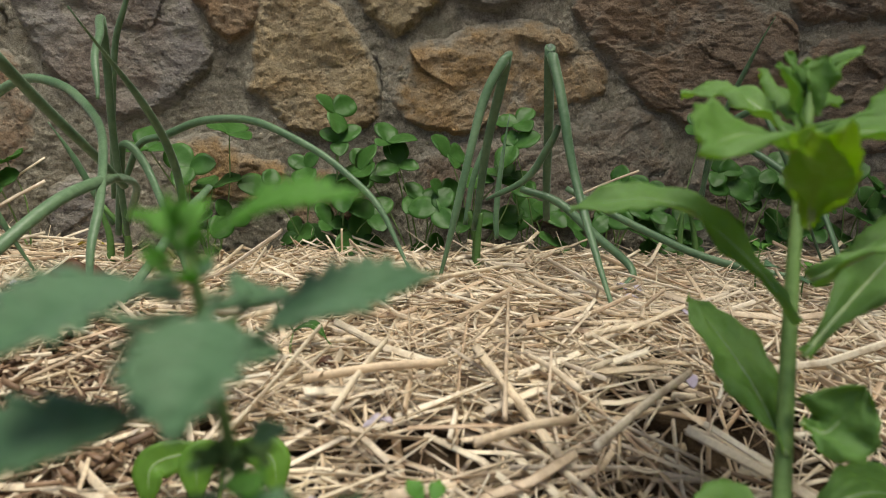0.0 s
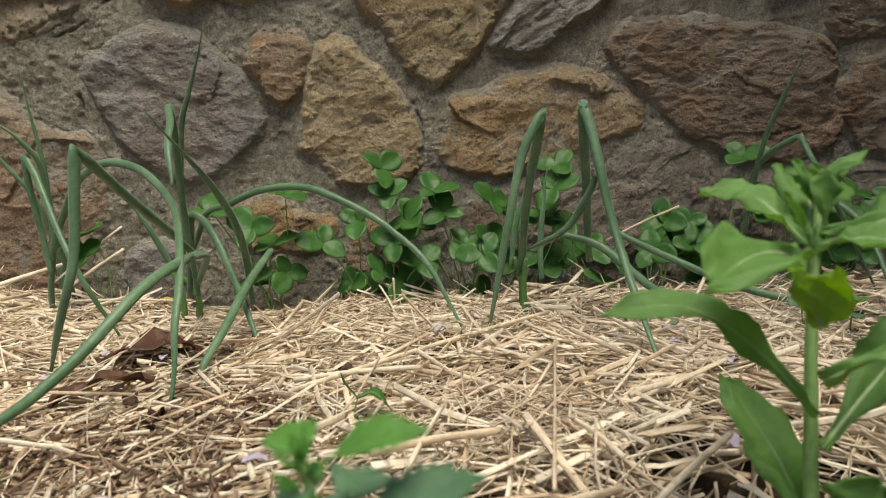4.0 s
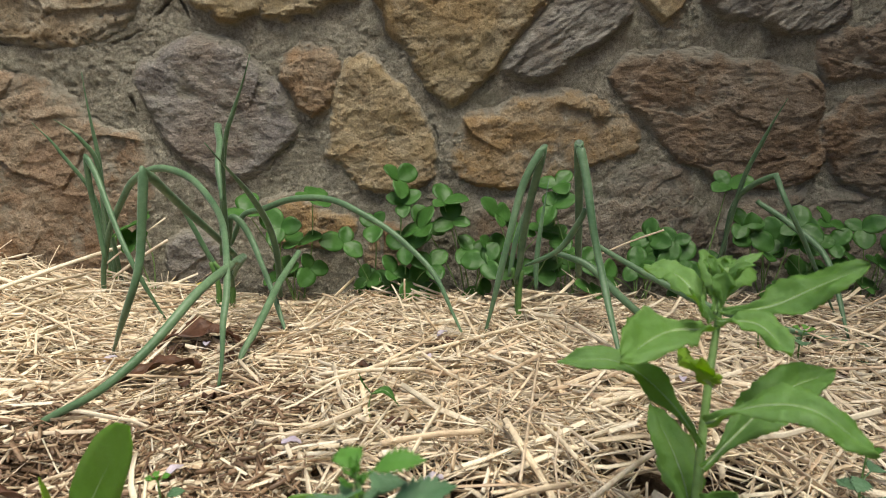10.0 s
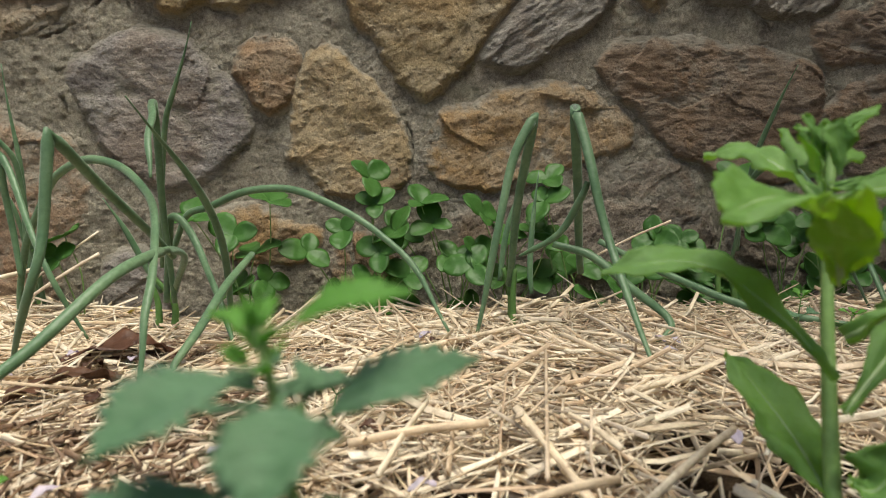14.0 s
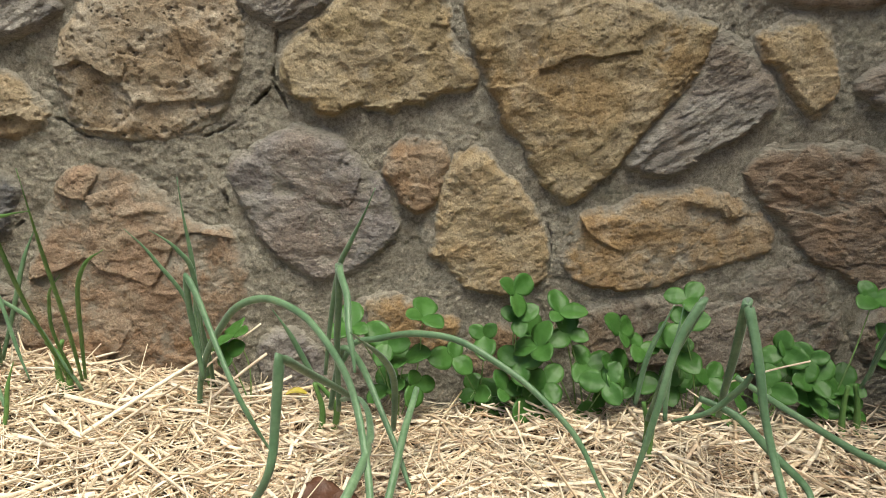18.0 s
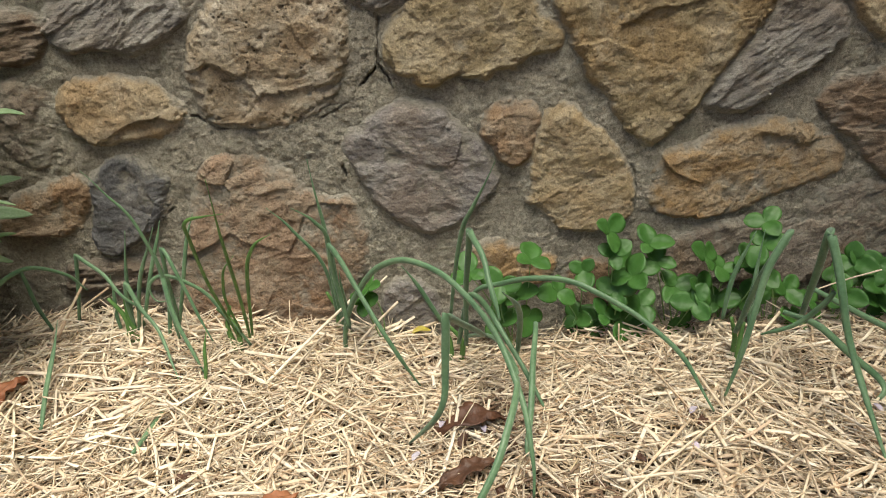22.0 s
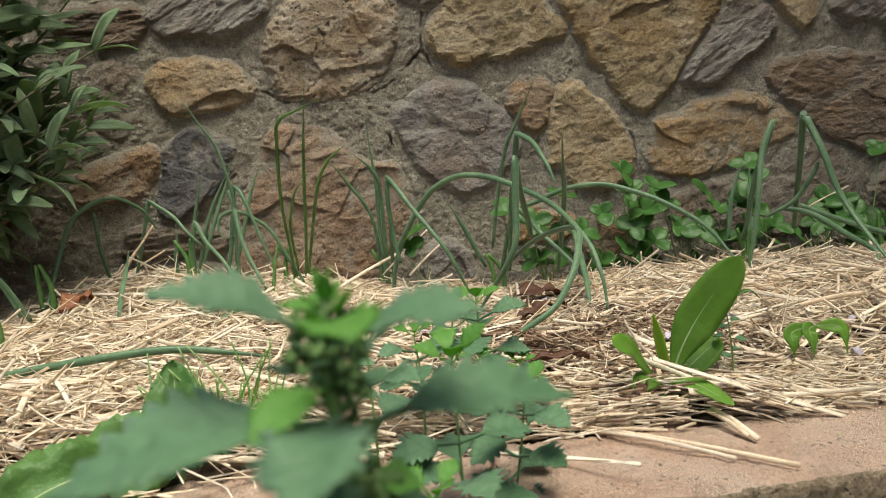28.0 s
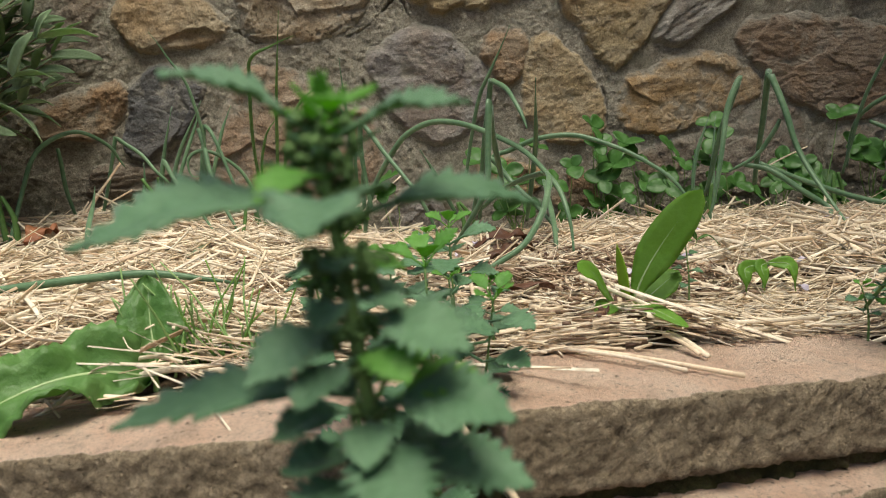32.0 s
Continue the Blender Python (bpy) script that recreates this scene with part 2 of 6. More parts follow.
def brick_material():
    m = Nodes("weathered_clay_brick", 0.92, 0.18)
    a, b, d = m.noise(16, 6, 0.6, warp=0.4), m.noise(120, 9, 0.78), m.noise(420, 5, 0.8)
    c = m.ramp(a, [(0.28, (0.74, 0.49, 0.35)), (0.5, (0.82, 0.61, 0.47)), (0.72, (0.84, 0.68, 0.55))])
    grime = m.noise(20, 9, 0.78, warp=0.8)
    c = m.mix(m.ramp(grime, [(0.52, (0, 0, 0)), (0.68, (0.6, 0.6, 0.6))]), c, (0.40, 0.29, 0.21))
    c = m.mix(m.ramp(b, [(0.34, (0.9, 0.9, 0.9)), (0.42, (0, 0, 0))]), c, (0.27, 0.185, 0.13))
    c = m.mix(0.8, c, m.ramp(d, [(0.30, (0.55, 0.51, 0.47)), (0.46, (1, 1, 1)), (0.68, (1.18, 1.17, 1.17))]), "MULTIPLY")
    spot = m.add("TexVoronoi", Vector=m.coord, Scale=170.0, Randomness=1.0).outputs["Distance"]
    where = m.ramp(m.noise(45, 4, 0.6), [(0.46, (1, 1, 1)), (0.56, (0, 0, 0))])
    hole = m.mix(where, m.ramp(spot, [(0.08, (0.2, 0.2, 0.2)), (0.24, (1, 1, 1))]), (1.0, 1.0, 1.0))
    c = m.mix(0.75, c, hole, "MULTIPLY")
    # front: earth crust with its shade painted in, ragged along the top edge
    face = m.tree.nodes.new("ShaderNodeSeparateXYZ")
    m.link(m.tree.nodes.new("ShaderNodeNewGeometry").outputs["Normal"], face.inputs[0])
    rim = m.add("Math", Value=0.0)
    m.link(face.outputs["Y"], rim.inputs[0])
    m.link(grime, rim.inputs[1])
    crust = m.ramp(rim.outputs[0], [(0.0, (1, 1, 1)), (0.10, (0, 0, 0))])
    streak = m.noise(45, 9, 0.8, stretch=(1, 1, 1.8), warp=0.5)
    # dark browns hold both the earth and the front's shade
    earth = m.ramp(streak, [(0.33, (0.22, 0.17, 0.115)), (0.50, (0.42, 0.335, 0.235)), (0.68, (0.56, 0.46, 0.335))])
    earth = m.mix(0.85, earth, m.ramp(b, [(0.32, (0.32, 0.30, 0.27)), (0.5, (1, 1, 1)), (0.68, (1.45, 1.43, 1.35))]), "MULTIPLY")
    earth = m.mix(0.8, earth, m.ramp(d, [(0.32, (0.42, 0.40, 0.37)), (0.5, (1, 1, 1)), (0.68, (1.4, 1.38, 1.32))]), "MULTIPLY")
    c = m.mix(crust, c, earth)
    m.colour(c).bump([(b, 0.004), (streak, 0.005), (d, 0.002), (hole, 0.002)], 1.0)
    return m.mat


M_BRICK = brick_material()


def moss_material():
    m = Nodes("mossy_earth", 0.97, 0.1)
    a, b, d = m.noise(40, 7, 0.7), m.noise(260, 6, 0.8), m.noise(900, 3, 0.8)
    c = m.ramp(a, [(0.35, (0.06, 0.055, 0.03)), (0.5, (0.10, 0.105, 0.05)), (0.65, (0.17, 0.135, 0.085))])
    c = m.mix(0.8, c, m.ramp(b, [(0.32, (0.35, 0.35, 0.3)), (0.65, (1.5, 1.5, 1.3))]), "MULTIPLY")
    m.colour(c).bump([(b, 0.006), (d, 0.002)], 1.0)
    return m.mat


M_MOSS = moss_material()


def leaf_material(name, main, pale, back, gloss=0.45, vein=0.0, waxy=0.0, through=0.35):
    """A leaf: two-scale colour, fine relief, and light that shines through it."""
    m = Nodes(name, gloss, 0.4)
    rnd = m.tree.nodes.new("ShaderNodeObjectInfo").outputs["Random"]
    a, b = m.noise(30, 5, 0.6), m.noise(240, 5, 0.7)
    c = m.mix(m.ramp(a, [(0.35, (0, 0, 0)), (0.65, (1, 1, 1))]), main, pale)
    c = m.mix(0.5, c, m.ramp(rnd, [(0.0, (0.72, 0.78, 0.7)), (1.0, (1.2, 1.15, 1.1))]), "MULTIPLY")
    c = m.mix(0.35, c, m.ramp(b, [(0.3, (0.55, 0.6, 0.5)), (0.6, (1.1, 1.1, 1.1))]), "MULTIPLY")
    m.colour(c)
    m.bump([(a, 0.002), (b, 0.0008)], 0.5 + vein)
    out = m.tree.nodes["Material Output"]
    tr = m.add("BsdfTranslucent", Color=m.mix(0.75, c, back))
    mixer = m.add("MixShader", Fac=through)
    m.link(m.bsdf.outputs[0], mixer.inputs[1])
    m.link(tr.outputs[0], mixer.inputs[2])
    m.link(mixer.outputs[0], out.inputs["Surface"])
    if waxy:
        m.bsdf.inputs["Sheen Weight"].default_value = waxy
        m.bsdf.inputs["Sheen Tint"].default_value = (0.8, 0.95, 0.9, 1)
    return m.mat


# ---- helpers for things ----


def part(name, bm, material, parent=None, label=""):
    """Links a bmesh, or (vertices, faces), as one mesh object under its thing."""
    me = bpy.data.meshes.new(name)
    if isinstance(bm, tuple):
        me.from_pydata(*[x if isinstance(x, list) else x.tolist() for x in (bm[0],)], [], bm[1] if isinstance(bm[1], list) else bm[1].tolist())
    else:
        bm.to_mesh(me)
        bm.free()
    me.materials.append(material)
    me.polygons.foreach_set("use_smooth", [True] * len(me.polygons))
    ob = new(name, me)
    if parent is not None:
        ob.parent = parent
    return tagged(ob, label) if label else ob


def thing(name, at, label, category, group="", kind=""):
    ob = new(name)
    ob.location, ob.empty_display_size = at, 0.01
    return tagged(ob, label, category, group, kind)


def smooth(a, b, x):
    t = min(1.0, max(0.0, (x - a) / (b - a)))
    return t * t * (3 - 2 * t)


def bed(x, y):
    """Height of the mulch's top over the garden bed."""
    z = 0.020 + 0.078 * smooth(0.05, 0.62, -x) * (1 - 0.52 * smooth(0.05, 0.36, -y)) - 0.012 * smooth(0.15, 0.5, x)
    z -= 0.022 * smooth(0.07, 0.0, -y) * smooth(-0.15, 0.05, x)
    z -= 0.018 * smooth(0.42, 0.62, -y) + 0.06 * smooth(0.6, 0.9, -x)
    z -= 0.022 * smooth(-0.06, 0.12, x) * smooth(0.43, 0.545, -y)
    z -= 0.030 * smooth(0.49, 0.585, -y) * smooth(0.34, 0.46, -x)
    return z + 0.010 * noise.noise((x * 6, y * 7, 3.1)) + 0.005 * noise.noise((x * 17, y * 17, 9.0))


def pairs(text):
    return [tuple(float(v) for v in p.split(",")) for p in text.split()]


# ---- the stone wall ----
STONES = (
    ("grey", "-0.153,0.324 -0.127,0.334 -0.095,0.331 -0.068,0.311 -0.047,0.288 -0.028,0.267 -0.019,0.244 -0.009,0.221 -0.030,0.199 -0.051,0.179 -0.075,0.165 -0.106,0.159 -0.132,0.178 -0.163,0.208 -0.177,0.233 -0.198,0.284 -0.193,0.300 -0.170,0.310"),
    ("rust", "-0.022,0.300 -0.014,0.312 0.012,0.323 0.037,0.318 0.049,0.301 0.041,0.278 0.031,0.249 0.012,0.238 -0.002,0.250 -0.013,0.274 -0.023,0.287"),
    ("ochre", "0.051,0.300 0.066,0.309 0.092,0.301 0.122,0.272 0.143,0.244 0.162,0.206 0.164,0.173 0.151,0.156 0.121,0.146 0.079,0.146 0.055,0.167 0.038,0.186 0.024,0.193 0.031,0.211 0.041,0.245 0.041,0.272"),
    ("gold", "0.067,0.457 0.070,0.424 0.089,0.394 0.101,0.370 0.109,0.345 0.131,0.321 0.140,0.297 0.161,0.270 0.179,0.253 0.195,0.256 0.213,0.278 0.240,0.300 0.265,0.334 0.298,0.375 0.322,0.404 0.330,0.429 0.331,0.442 0.299,0.454 0.244,0.471 0.183,0.489 0.118,0.496 0.078,0.489"),
    ("slate", "0.341,0.438 0.364,0.425 0.387,0.399 0.409,0.383 0.407,0.360 0.380,0.336 0.356,0.321 0.327,0.303 0.291,0.279 0.254,0.291 0.247,0.300 0.272,0.327 0.306,0.363 0.326,0.395 0.333,0.424"),
    ("orange", "0.182,0.212 0.196,0.239 0.236,0.244 0.280,0.259 0.325,0.271 0.365,0.266 0.399,0.241 0.425,0.220 0.424,0.195 0.392,0.182 0.332,0.170 0.293,0.154 0.245,0.148 0.196,0.158 0.177,0.184"),
    ("pitted", "-0.363,0.418 -0.352,0.443 -0.321,0.467 -0.305,0.491 -0.251,0.505 -0.195,0.493 -0.176,0.460 -0.172,0.432 -0.178,0.397 -0.194,0.374 -0.209,0.351 -0.234,0.328 -0.291,0.324 -0.347,0.328 -0.365,0.347 -0.364,0.368 -0.370,0.392"),
    ("gold", "-0.136,0.408 -0.119,0.433 -0.082,0.457 -0.057,0.478 -0.004,0.487 0.040,0.483 0.044,0.441 0.055,0.418 0.074,0.396 0.068,0.377 0.037,0.375 0.018,0.364 -0.000,0.368 -0.016,0.353 -0.038,0.357 -0.053,0.363 -0.075,0.349 -0.094,0.353 -0.105,0.368 -0.124,0.372 -0.135,0.387"),
    ("cream", "-0.538,0.383 -0.508,0.400 -0.462,0.399 -0.416,0.383 -0.392,0.356 -0.400,0.333 -0.441,0.325 -0.480,0.325 -0.508,0.324 -0.536,0.347 -0.543,0.368"),
    ("slate", "-0.525,0.456 -0.518,0.479 -0.486,0.495 -0.407,0.500 -0.359,0.480 -0.359,0.451 -0.385,0.433 -0.426,0.426 -0.472,0.432 -0.503,0.433 -0.519,0.444"),
    ("strata", "-0.658,0.449 -0.642,0.479 -0.588,0.485 -0.535,0.478 -0.526,0.460 -0.535,0.431 -0.567,0.421 -0.612,0.431"),
    ("warmgrey", "-0.605,0.404 -0.569,0.408 -0.543,0.395 -0.547,0.360 -0.560,0.320 -0.584,0.302 -0.622,0.316 -0.632,0.353"),
    ("rust", "-0.666,0.234 -0.631,0.264 -0.590,0.277 -0.543,0.283 -0.537,0.255 -0.551,0.232 -0.570,0.210 -0.616,0.210 -0.661,0.217"),
    ("blue", "-0.509,0.292 -0.484,0.303 -0.459,0.290 -0.445,0.280 -0.430,0.266 -0.442,0.250 -0.444,0.233 -0.460,0.213 -0.491,0.193 -0.527,0.169 -0.547,0.185 -0.548,0.206 -0.534,0.240 -0.529,0.273"),
    ("tan", "-0.382,0.274 -0.367,0.290 -0.334,0.293 -0.307,0.281 -0.282,0.261 -0.265,0.243 -0.248,0.222 -0.202,0.219 -0.195,0.199 -0.193,0.163 -0.199,0.126 -0.224,0.073 -0.237,0.021 -0.325,0.016 -0.395,0.024 -0.456,0.043 -0.462,0.083 -0.439,0.143 -0.420,0.201 -0.402,0.242"),
    ("strata", "-0.599,0.165 -0.532,0.164 -0.486,0.159 -0.453,0.144 -0.461,0.126 -0.515,0.123 -0.582,0.127 -0.615,0.132"),
    ("strata", "-0.634,0.116 -0.558,0.117 -0.485,0.102 -0.465,0.083 -0.481,0.044 -0.607,0.038 -0.650,0.060"),
    ("orange", "-0.063,0.131 -0.011,0.138 0.024,0.122 0.062,0.113 0.056,0.084 0.009,0.069 -0.047,0.083"),
    ("grey", "-0.170,0.090 -0.138,0.099 -0.104,0.074 -0.107,0.019 -0.165,0.017 -0.182,0.055"),
    ("rust", "0.073,0.103 0.115,0.108 0.144,0.088 0.143,0.040 0.096,0.018 0.070,0.052"),
    ("brown", "0.381,0.281 0.409,0.311 0.442,0.318 0.512,0.313 0.584,0.300 0.651,0.286 0.669,0.261 0.667,0.219 0.679,0.177 0.647,0.149 0.558,0.149 0.529,0.154 0.509,0.180 0.472,0.190 0.447,0.218 0.415,0.252"),
    ("warmgrey", "0.204,0.129 0.289,0.136 0.368,0.140 0.408,0.176 0.451,0.180 0.497,0.162 0.524,0.125 0.525,0.064 0.422,0.041 0.287,0.050 0.213,0.073"),
    ("ochre", "0.380,0.427 0.400,0.441 0.434,0.456 0.456,0.436 0.470,0.407 0.473,0.371 0.469,0.353 0.458,0.344 0.436,0.365 0.413,0.395 0.395,0.407"),
    ("slate", "0.495,0.383 0.513,0.402 0.564,0.421 0.653,0.417 0.686,0.386 0.691,0.361 0.647,0.341 0.598,0.340 0.568,0.356 0.526,0.362"),
    ("brown", "0.652,0.335 0.694,0.348 0.746,0.342 0.766,0.289 0.708,0.282 0.665,0.285"),
    ("brown", "0.675,0.234 0.715,0.248 0.784,0.241 0.820,0.155 0.737,0.143 0.697,0.160 0.676,0.198"),
    ("warmgrey", "0.561,0.125 0.626,0.140 0.687,0.136 0.766,0.125 0.797,0.055 0.707,0.031 0.589,0.040 0.545,0.079"),
    ("slate", "-0.178,0.468 -0.162,0.454 -0.129,0.440 -0.088,0.458 -0.072,0.478 -0.114,0.495 -0.161,0.491"),
    ("rust", "-0.584,0.559 -0.515,0.584 -0.435,0.560 -0.448,0.508 -0.519,0.505 -0.586,0.520"),
    ("brown", "0.702,0.335 0.752,0.376 0.830,0.385 0.894,0.368 0.917,0.296 0.800,0.289 0.720,0.301"),
    ("brown", "0.696,0.258 0.760,0.279 0.868,0.264 0.915,0.205 0.885,0.134 0.765,0.127 0.705,0.165 0.682,0.212"),
    ("brown", "0.768,0.108 0.914,0.110 0.967,0.002 0.799,-0.011"),
    ("ochre", "-0.75,0.66 -0.60,0.68 -0.45,0.65 -0.43,0.58 -0.52,0.595 -0.70,0.60"),
    ("tan", "-0.42,0.66 -0.25,0.67 -0.20,0.58 -0.30,0.515 -0.42,0.53"),
    ("grey", "-0.18,0.66 0.02,0.66 0.04,0.57 -0.06,0.51 -0.17,0.52"),
    ("ochre", "0.06,0.66 0.30,0.67 0.32,0.57 0.20,0.52 0.07,0.53"),
    ("brown", "0.34,0.64 0.55,0.65 0.60,0.53 0.50,0.46 0.37,0.47"),
    ("slate", "0.62,0.62 0.82,0.60 0.86,0.46 0.72,0.43 0.62,0.47"),
    ("tan", "-0.95,0.52 -0.80,0.55 -0.70,0.50 -0.72,0.40 -0.85,0.36 -0.96,0.42"),
    ("rust", "-0.92,0.33 -0.80,0.34 -0.72,0.28 -0.74,0.18 -0.88,0.16 -0.95,0.24"),
    ("grey", "-1.20,0.40 -1.02,0.44 -0.98,0.28 -1.06,0.16 -1.20,0.18"),
    ("ochre", "0.95,0.40 1.15,0.42 1.20,0.24 1.05,0.15 0.94,0.22"),
)
CRACKS = [pairs(s) for s in (
    "0.049,0.436 0.053,0.424 0.069,0.403 0.084,0.393",
    "0.102,0.370 0.109,0.350 0.132,0.319 0.140,0.298 0.163,0.268",
    "-0.136,0.433 -0.139,0.407 -0.144,0.390 -0.136,0.364 -0.129,0.350",
    "0.150,0.246 0.162,0.227 0.166,0.202 0.166,0.171",
    "0.250,0.294 0.273,0.289 0.299,0.276",
    "-0.403,0.343 -0.375,0.342 -0.366,0.333 -0.357,0.326",
    "0.385,0.289 0.411,0.272",
    "-0.350,0.324 -0.294,0.320 -0.217,0.325 -0.187,0.339",
    "-0.494,0.328 -0.450,0.327 -0.411,0.335",
    "-0.169,0.356 -0.148,0.375",
    "-0.053,0.360 -0.038,0.352 -0.022,0.353 -0.012,0.360",
    "0.032,0.373 0.069,0.376",
    "-0.205,0.263 -0.203,0.248",
    "-0.520,0.187 -0.494,0.195 -0.456,0.216 -0.434,0.227",
    "0.332,0.432 0.339,0.421 0.329,0.401",
    "0.371,0.428 0.385,0.413 0.401,0.397",
    "0.382,0.287 0.404,0.273",
    "0.449,0.222 0.470,0.198 0.509,0.176 0.528,0.155",
)]


def outline(text):
    """A stone's outline with its corners cut twice."""
    p = np.array(pairs(text))
    for cut in (0.2, 0.25):
        q = np.roll(p, -1, 0)
        p = np.stack([p * (1 - cut) + q * cut, p * cut + q * (1 - cut)], 1).reshape(-1, 2)
    return p


def lattice(ix, iz, seed):
    """A random number from 0 to 1 for each cell of a plane."""
    h = np.sin(ix * 127.1 + iz * 311.7 + seed * 74.7) * 43758.5453
    return h - np.floor(h)


def grain(x, z, seed):
    """Smooth value noise, from -1 to 1."""
    ix, iz = np.floor(x), np.floor(z)
    fx, fz = x - ix, z - iz
    fx, fz = fx ** 3 * (fx * (fx * 6 - 15) + 10), fz ** 3 * (fz * (fz * 6 - 15) + 10)
    a, b = lattice(ix, iz, seed), lattice(ix + 1, iz, seed)
    c, d = lattice(ix, iz + 1, seed), lattice(ix + 1, iz + 1, seed)
    return 2 * ((a + (b - a) * fx) * (1 - fz) + (c + (d - c) * fx) * fz) - 1


def rubble(x, z, scale, octaves, gain, seed):
    """Layered noise, each layer turned against the one before."""
    total, amp, norm = 0.0, 1.0, 0.0
    x, z = x * scale, z * scale
    for k in range(octaves):
        total = total + amp * grain(x, z, seed + k * 1.7)
        norm += amp
        x, z, amp = x * 1.66 - z * 1.22 + 5.3, x * 1.22 + z * 1.66 - 2.1, amp * gain
    return total / norm


def chips(x, z, scale, seed):
    """Broken facets: a lean of its own for each cell."""
    x, z = x * scale, z * scale
    ix, iz = np.floor(x), np.floor(z)
    best, lift = np.full_like(x, 9.0), np.zeros_like(x)
    for i in (-1, 0, 1):
        for k in (-1, 0, 1):
            cx, cz = ix + i, iz + k
            px, pz = cx + lattice(cx, cz, seed), cz + lattice(cx, cz, seed + 3.1)
            dist = (x - px) ** 2 + (z - pz) ** 2
            plane = (x - px) * (lattice(cx, cz, seed + 5.2) - 0.5) + (z - pz) * (lattice(cx, cz, seed + 7.9) - 0.5) + 0.3 * lattice(cx, cz, seed + 9.4)
            lift = np.where(dist < best, plane, lift)
            best = np.minimum(best, dist)
    return lift


def inside(poly, x, z):
    """Signed distance to a closed outline, positive inside."""
    best, odd = np.full_like(x, 9.0), np.zeros(x.shape, bool)
    for (ax, az), (bx, bz) in zip(poly, np.roll(poly, -1, 0)):
        t = np.clip(((x - ax) * (bx - ax) + (z - az) * (bz - az)) / max(1e-9, (bx - ax) ** 2 + (bz - az) ** 2), 0, 1)
        best = np.minimum(best, np.hypot(x - ax - t * (bx - ax), z - az - t * (bz - az)))
        if az != bz:
            odd ^= ((az > z) != (bz > z)) & (x < (bx - ax) * (z - az) / (bz - az) + ax)
    return np.where(odd, best, -best)


def ease(a, b, x):
    t = np.clip((x - a) / (b - a), 0, 1)
    return t * t * (3 - 2 * t)


LAYERED = {"slate": (0.55, 3.0), "strata": (0.05, 4.5), "brown": (-0.12, 1.9), "grey": (-0.5, 1.3)}


def stone_mesh(kind, text, proud, seed):
    """A rough, broken face over the stone's outline; its rim dips under the mortar, steeper below than above."""
    poly = outline(text)
    (x0, z0), (x1, z1) = poly.min(0) - 0.016, poly.max(0) + 0.016
    far = abs((x0 + x1) / 2) > 0.85 or (z0 + z1) / 2 > 0.53
    cell = 0.005 if far else 0.00155
    gx, gz = np.meshgrid(np.arange(x0, x1, cell), np.arange(z0, z1, cell))
    wx = gx + 0.0060 * rubble(gx, gz, 26, 3, 0.6, seed) + 0.0012 * grain(gx * 210, gz * 210, seed)
    wz = gz + 0.0060 * rubble(gx, gz, 26, 3, 0.6, seed + 20) + 0.0012 * grain(gx * 210, gz * 210, seed + 4)
    d = inside(poly, wx, wz) + 0.0035
    up = np.clip(np.gradient(d, cell, axis=0), -1, 1)
    rim = (0.0110 - 0.0065 * up) * (1.0 + 0.7 * rubble(gx, gz, 18, 2, 0.5, seed + 31))
    edge = ease(-0.005, np.maximum(rim, 0.002), d)
    turn, stretch = LAYERED.get(kind, (0.3, 1.25))
    u = gx * math.cos(turn) + gz * math.sin(turn)
    v = (gz * math.cos(turn) - gx * math.sin(turn)) * stretch
    bu, bv = u + 0.010 * rubble(gx, gz, 22, 2, 0.5, seed + 50), v + 0.010 * rubble(gx, gz, 22, 2, 0.5, seed + 60)
    ridge = 1 - np.abs(rubble(bu, bv, 24, 3, 0.55, seed + 40))
    h = proud * (0.72 + 0.40 * rubble(gx, gz, 9, 2, 0.5, seed + 11))
    h = h + 0.0105 * chips(bu, bv, 10, seed) + 0.0022 * chips(bu, bv, 33, seed + 2) + 0.0042 * (ridge - 0.7)
    h = h + 0.0017 * rubble(u, v, 60, 3, 0.6, seed + 70) + 0.0010 * rubble(u, v, 210, 3, 0.7, seed + 80)
    if kind == "pitted":
        h = h - 0.0035 * ease(0.48, 0.75, rubble(gx, gz, 95, 2, 0.5, seed + 90))
    y = -h * edge + 0.011 * (1 - ease(-0.013, 0.0, d))
    keep = d > -0.0125
    index = np.cumsum(keep).reshape(keep.shape) - 1
    verts = np.stack([gx[keep], y[keep], gz[keep]], 1)
    whole = keep[:-1, :-1] & keep[1:, :-1] & keep[:-1, 1:] & keep[1:, 1:]
    faces = np.stack([index[:-1, :-1][whole], index[:-1, 1:][whole], index[1:, 1:][whole], index[1:, :-1][whole]], 1)
    return verts.tolist(), faces.tolist()


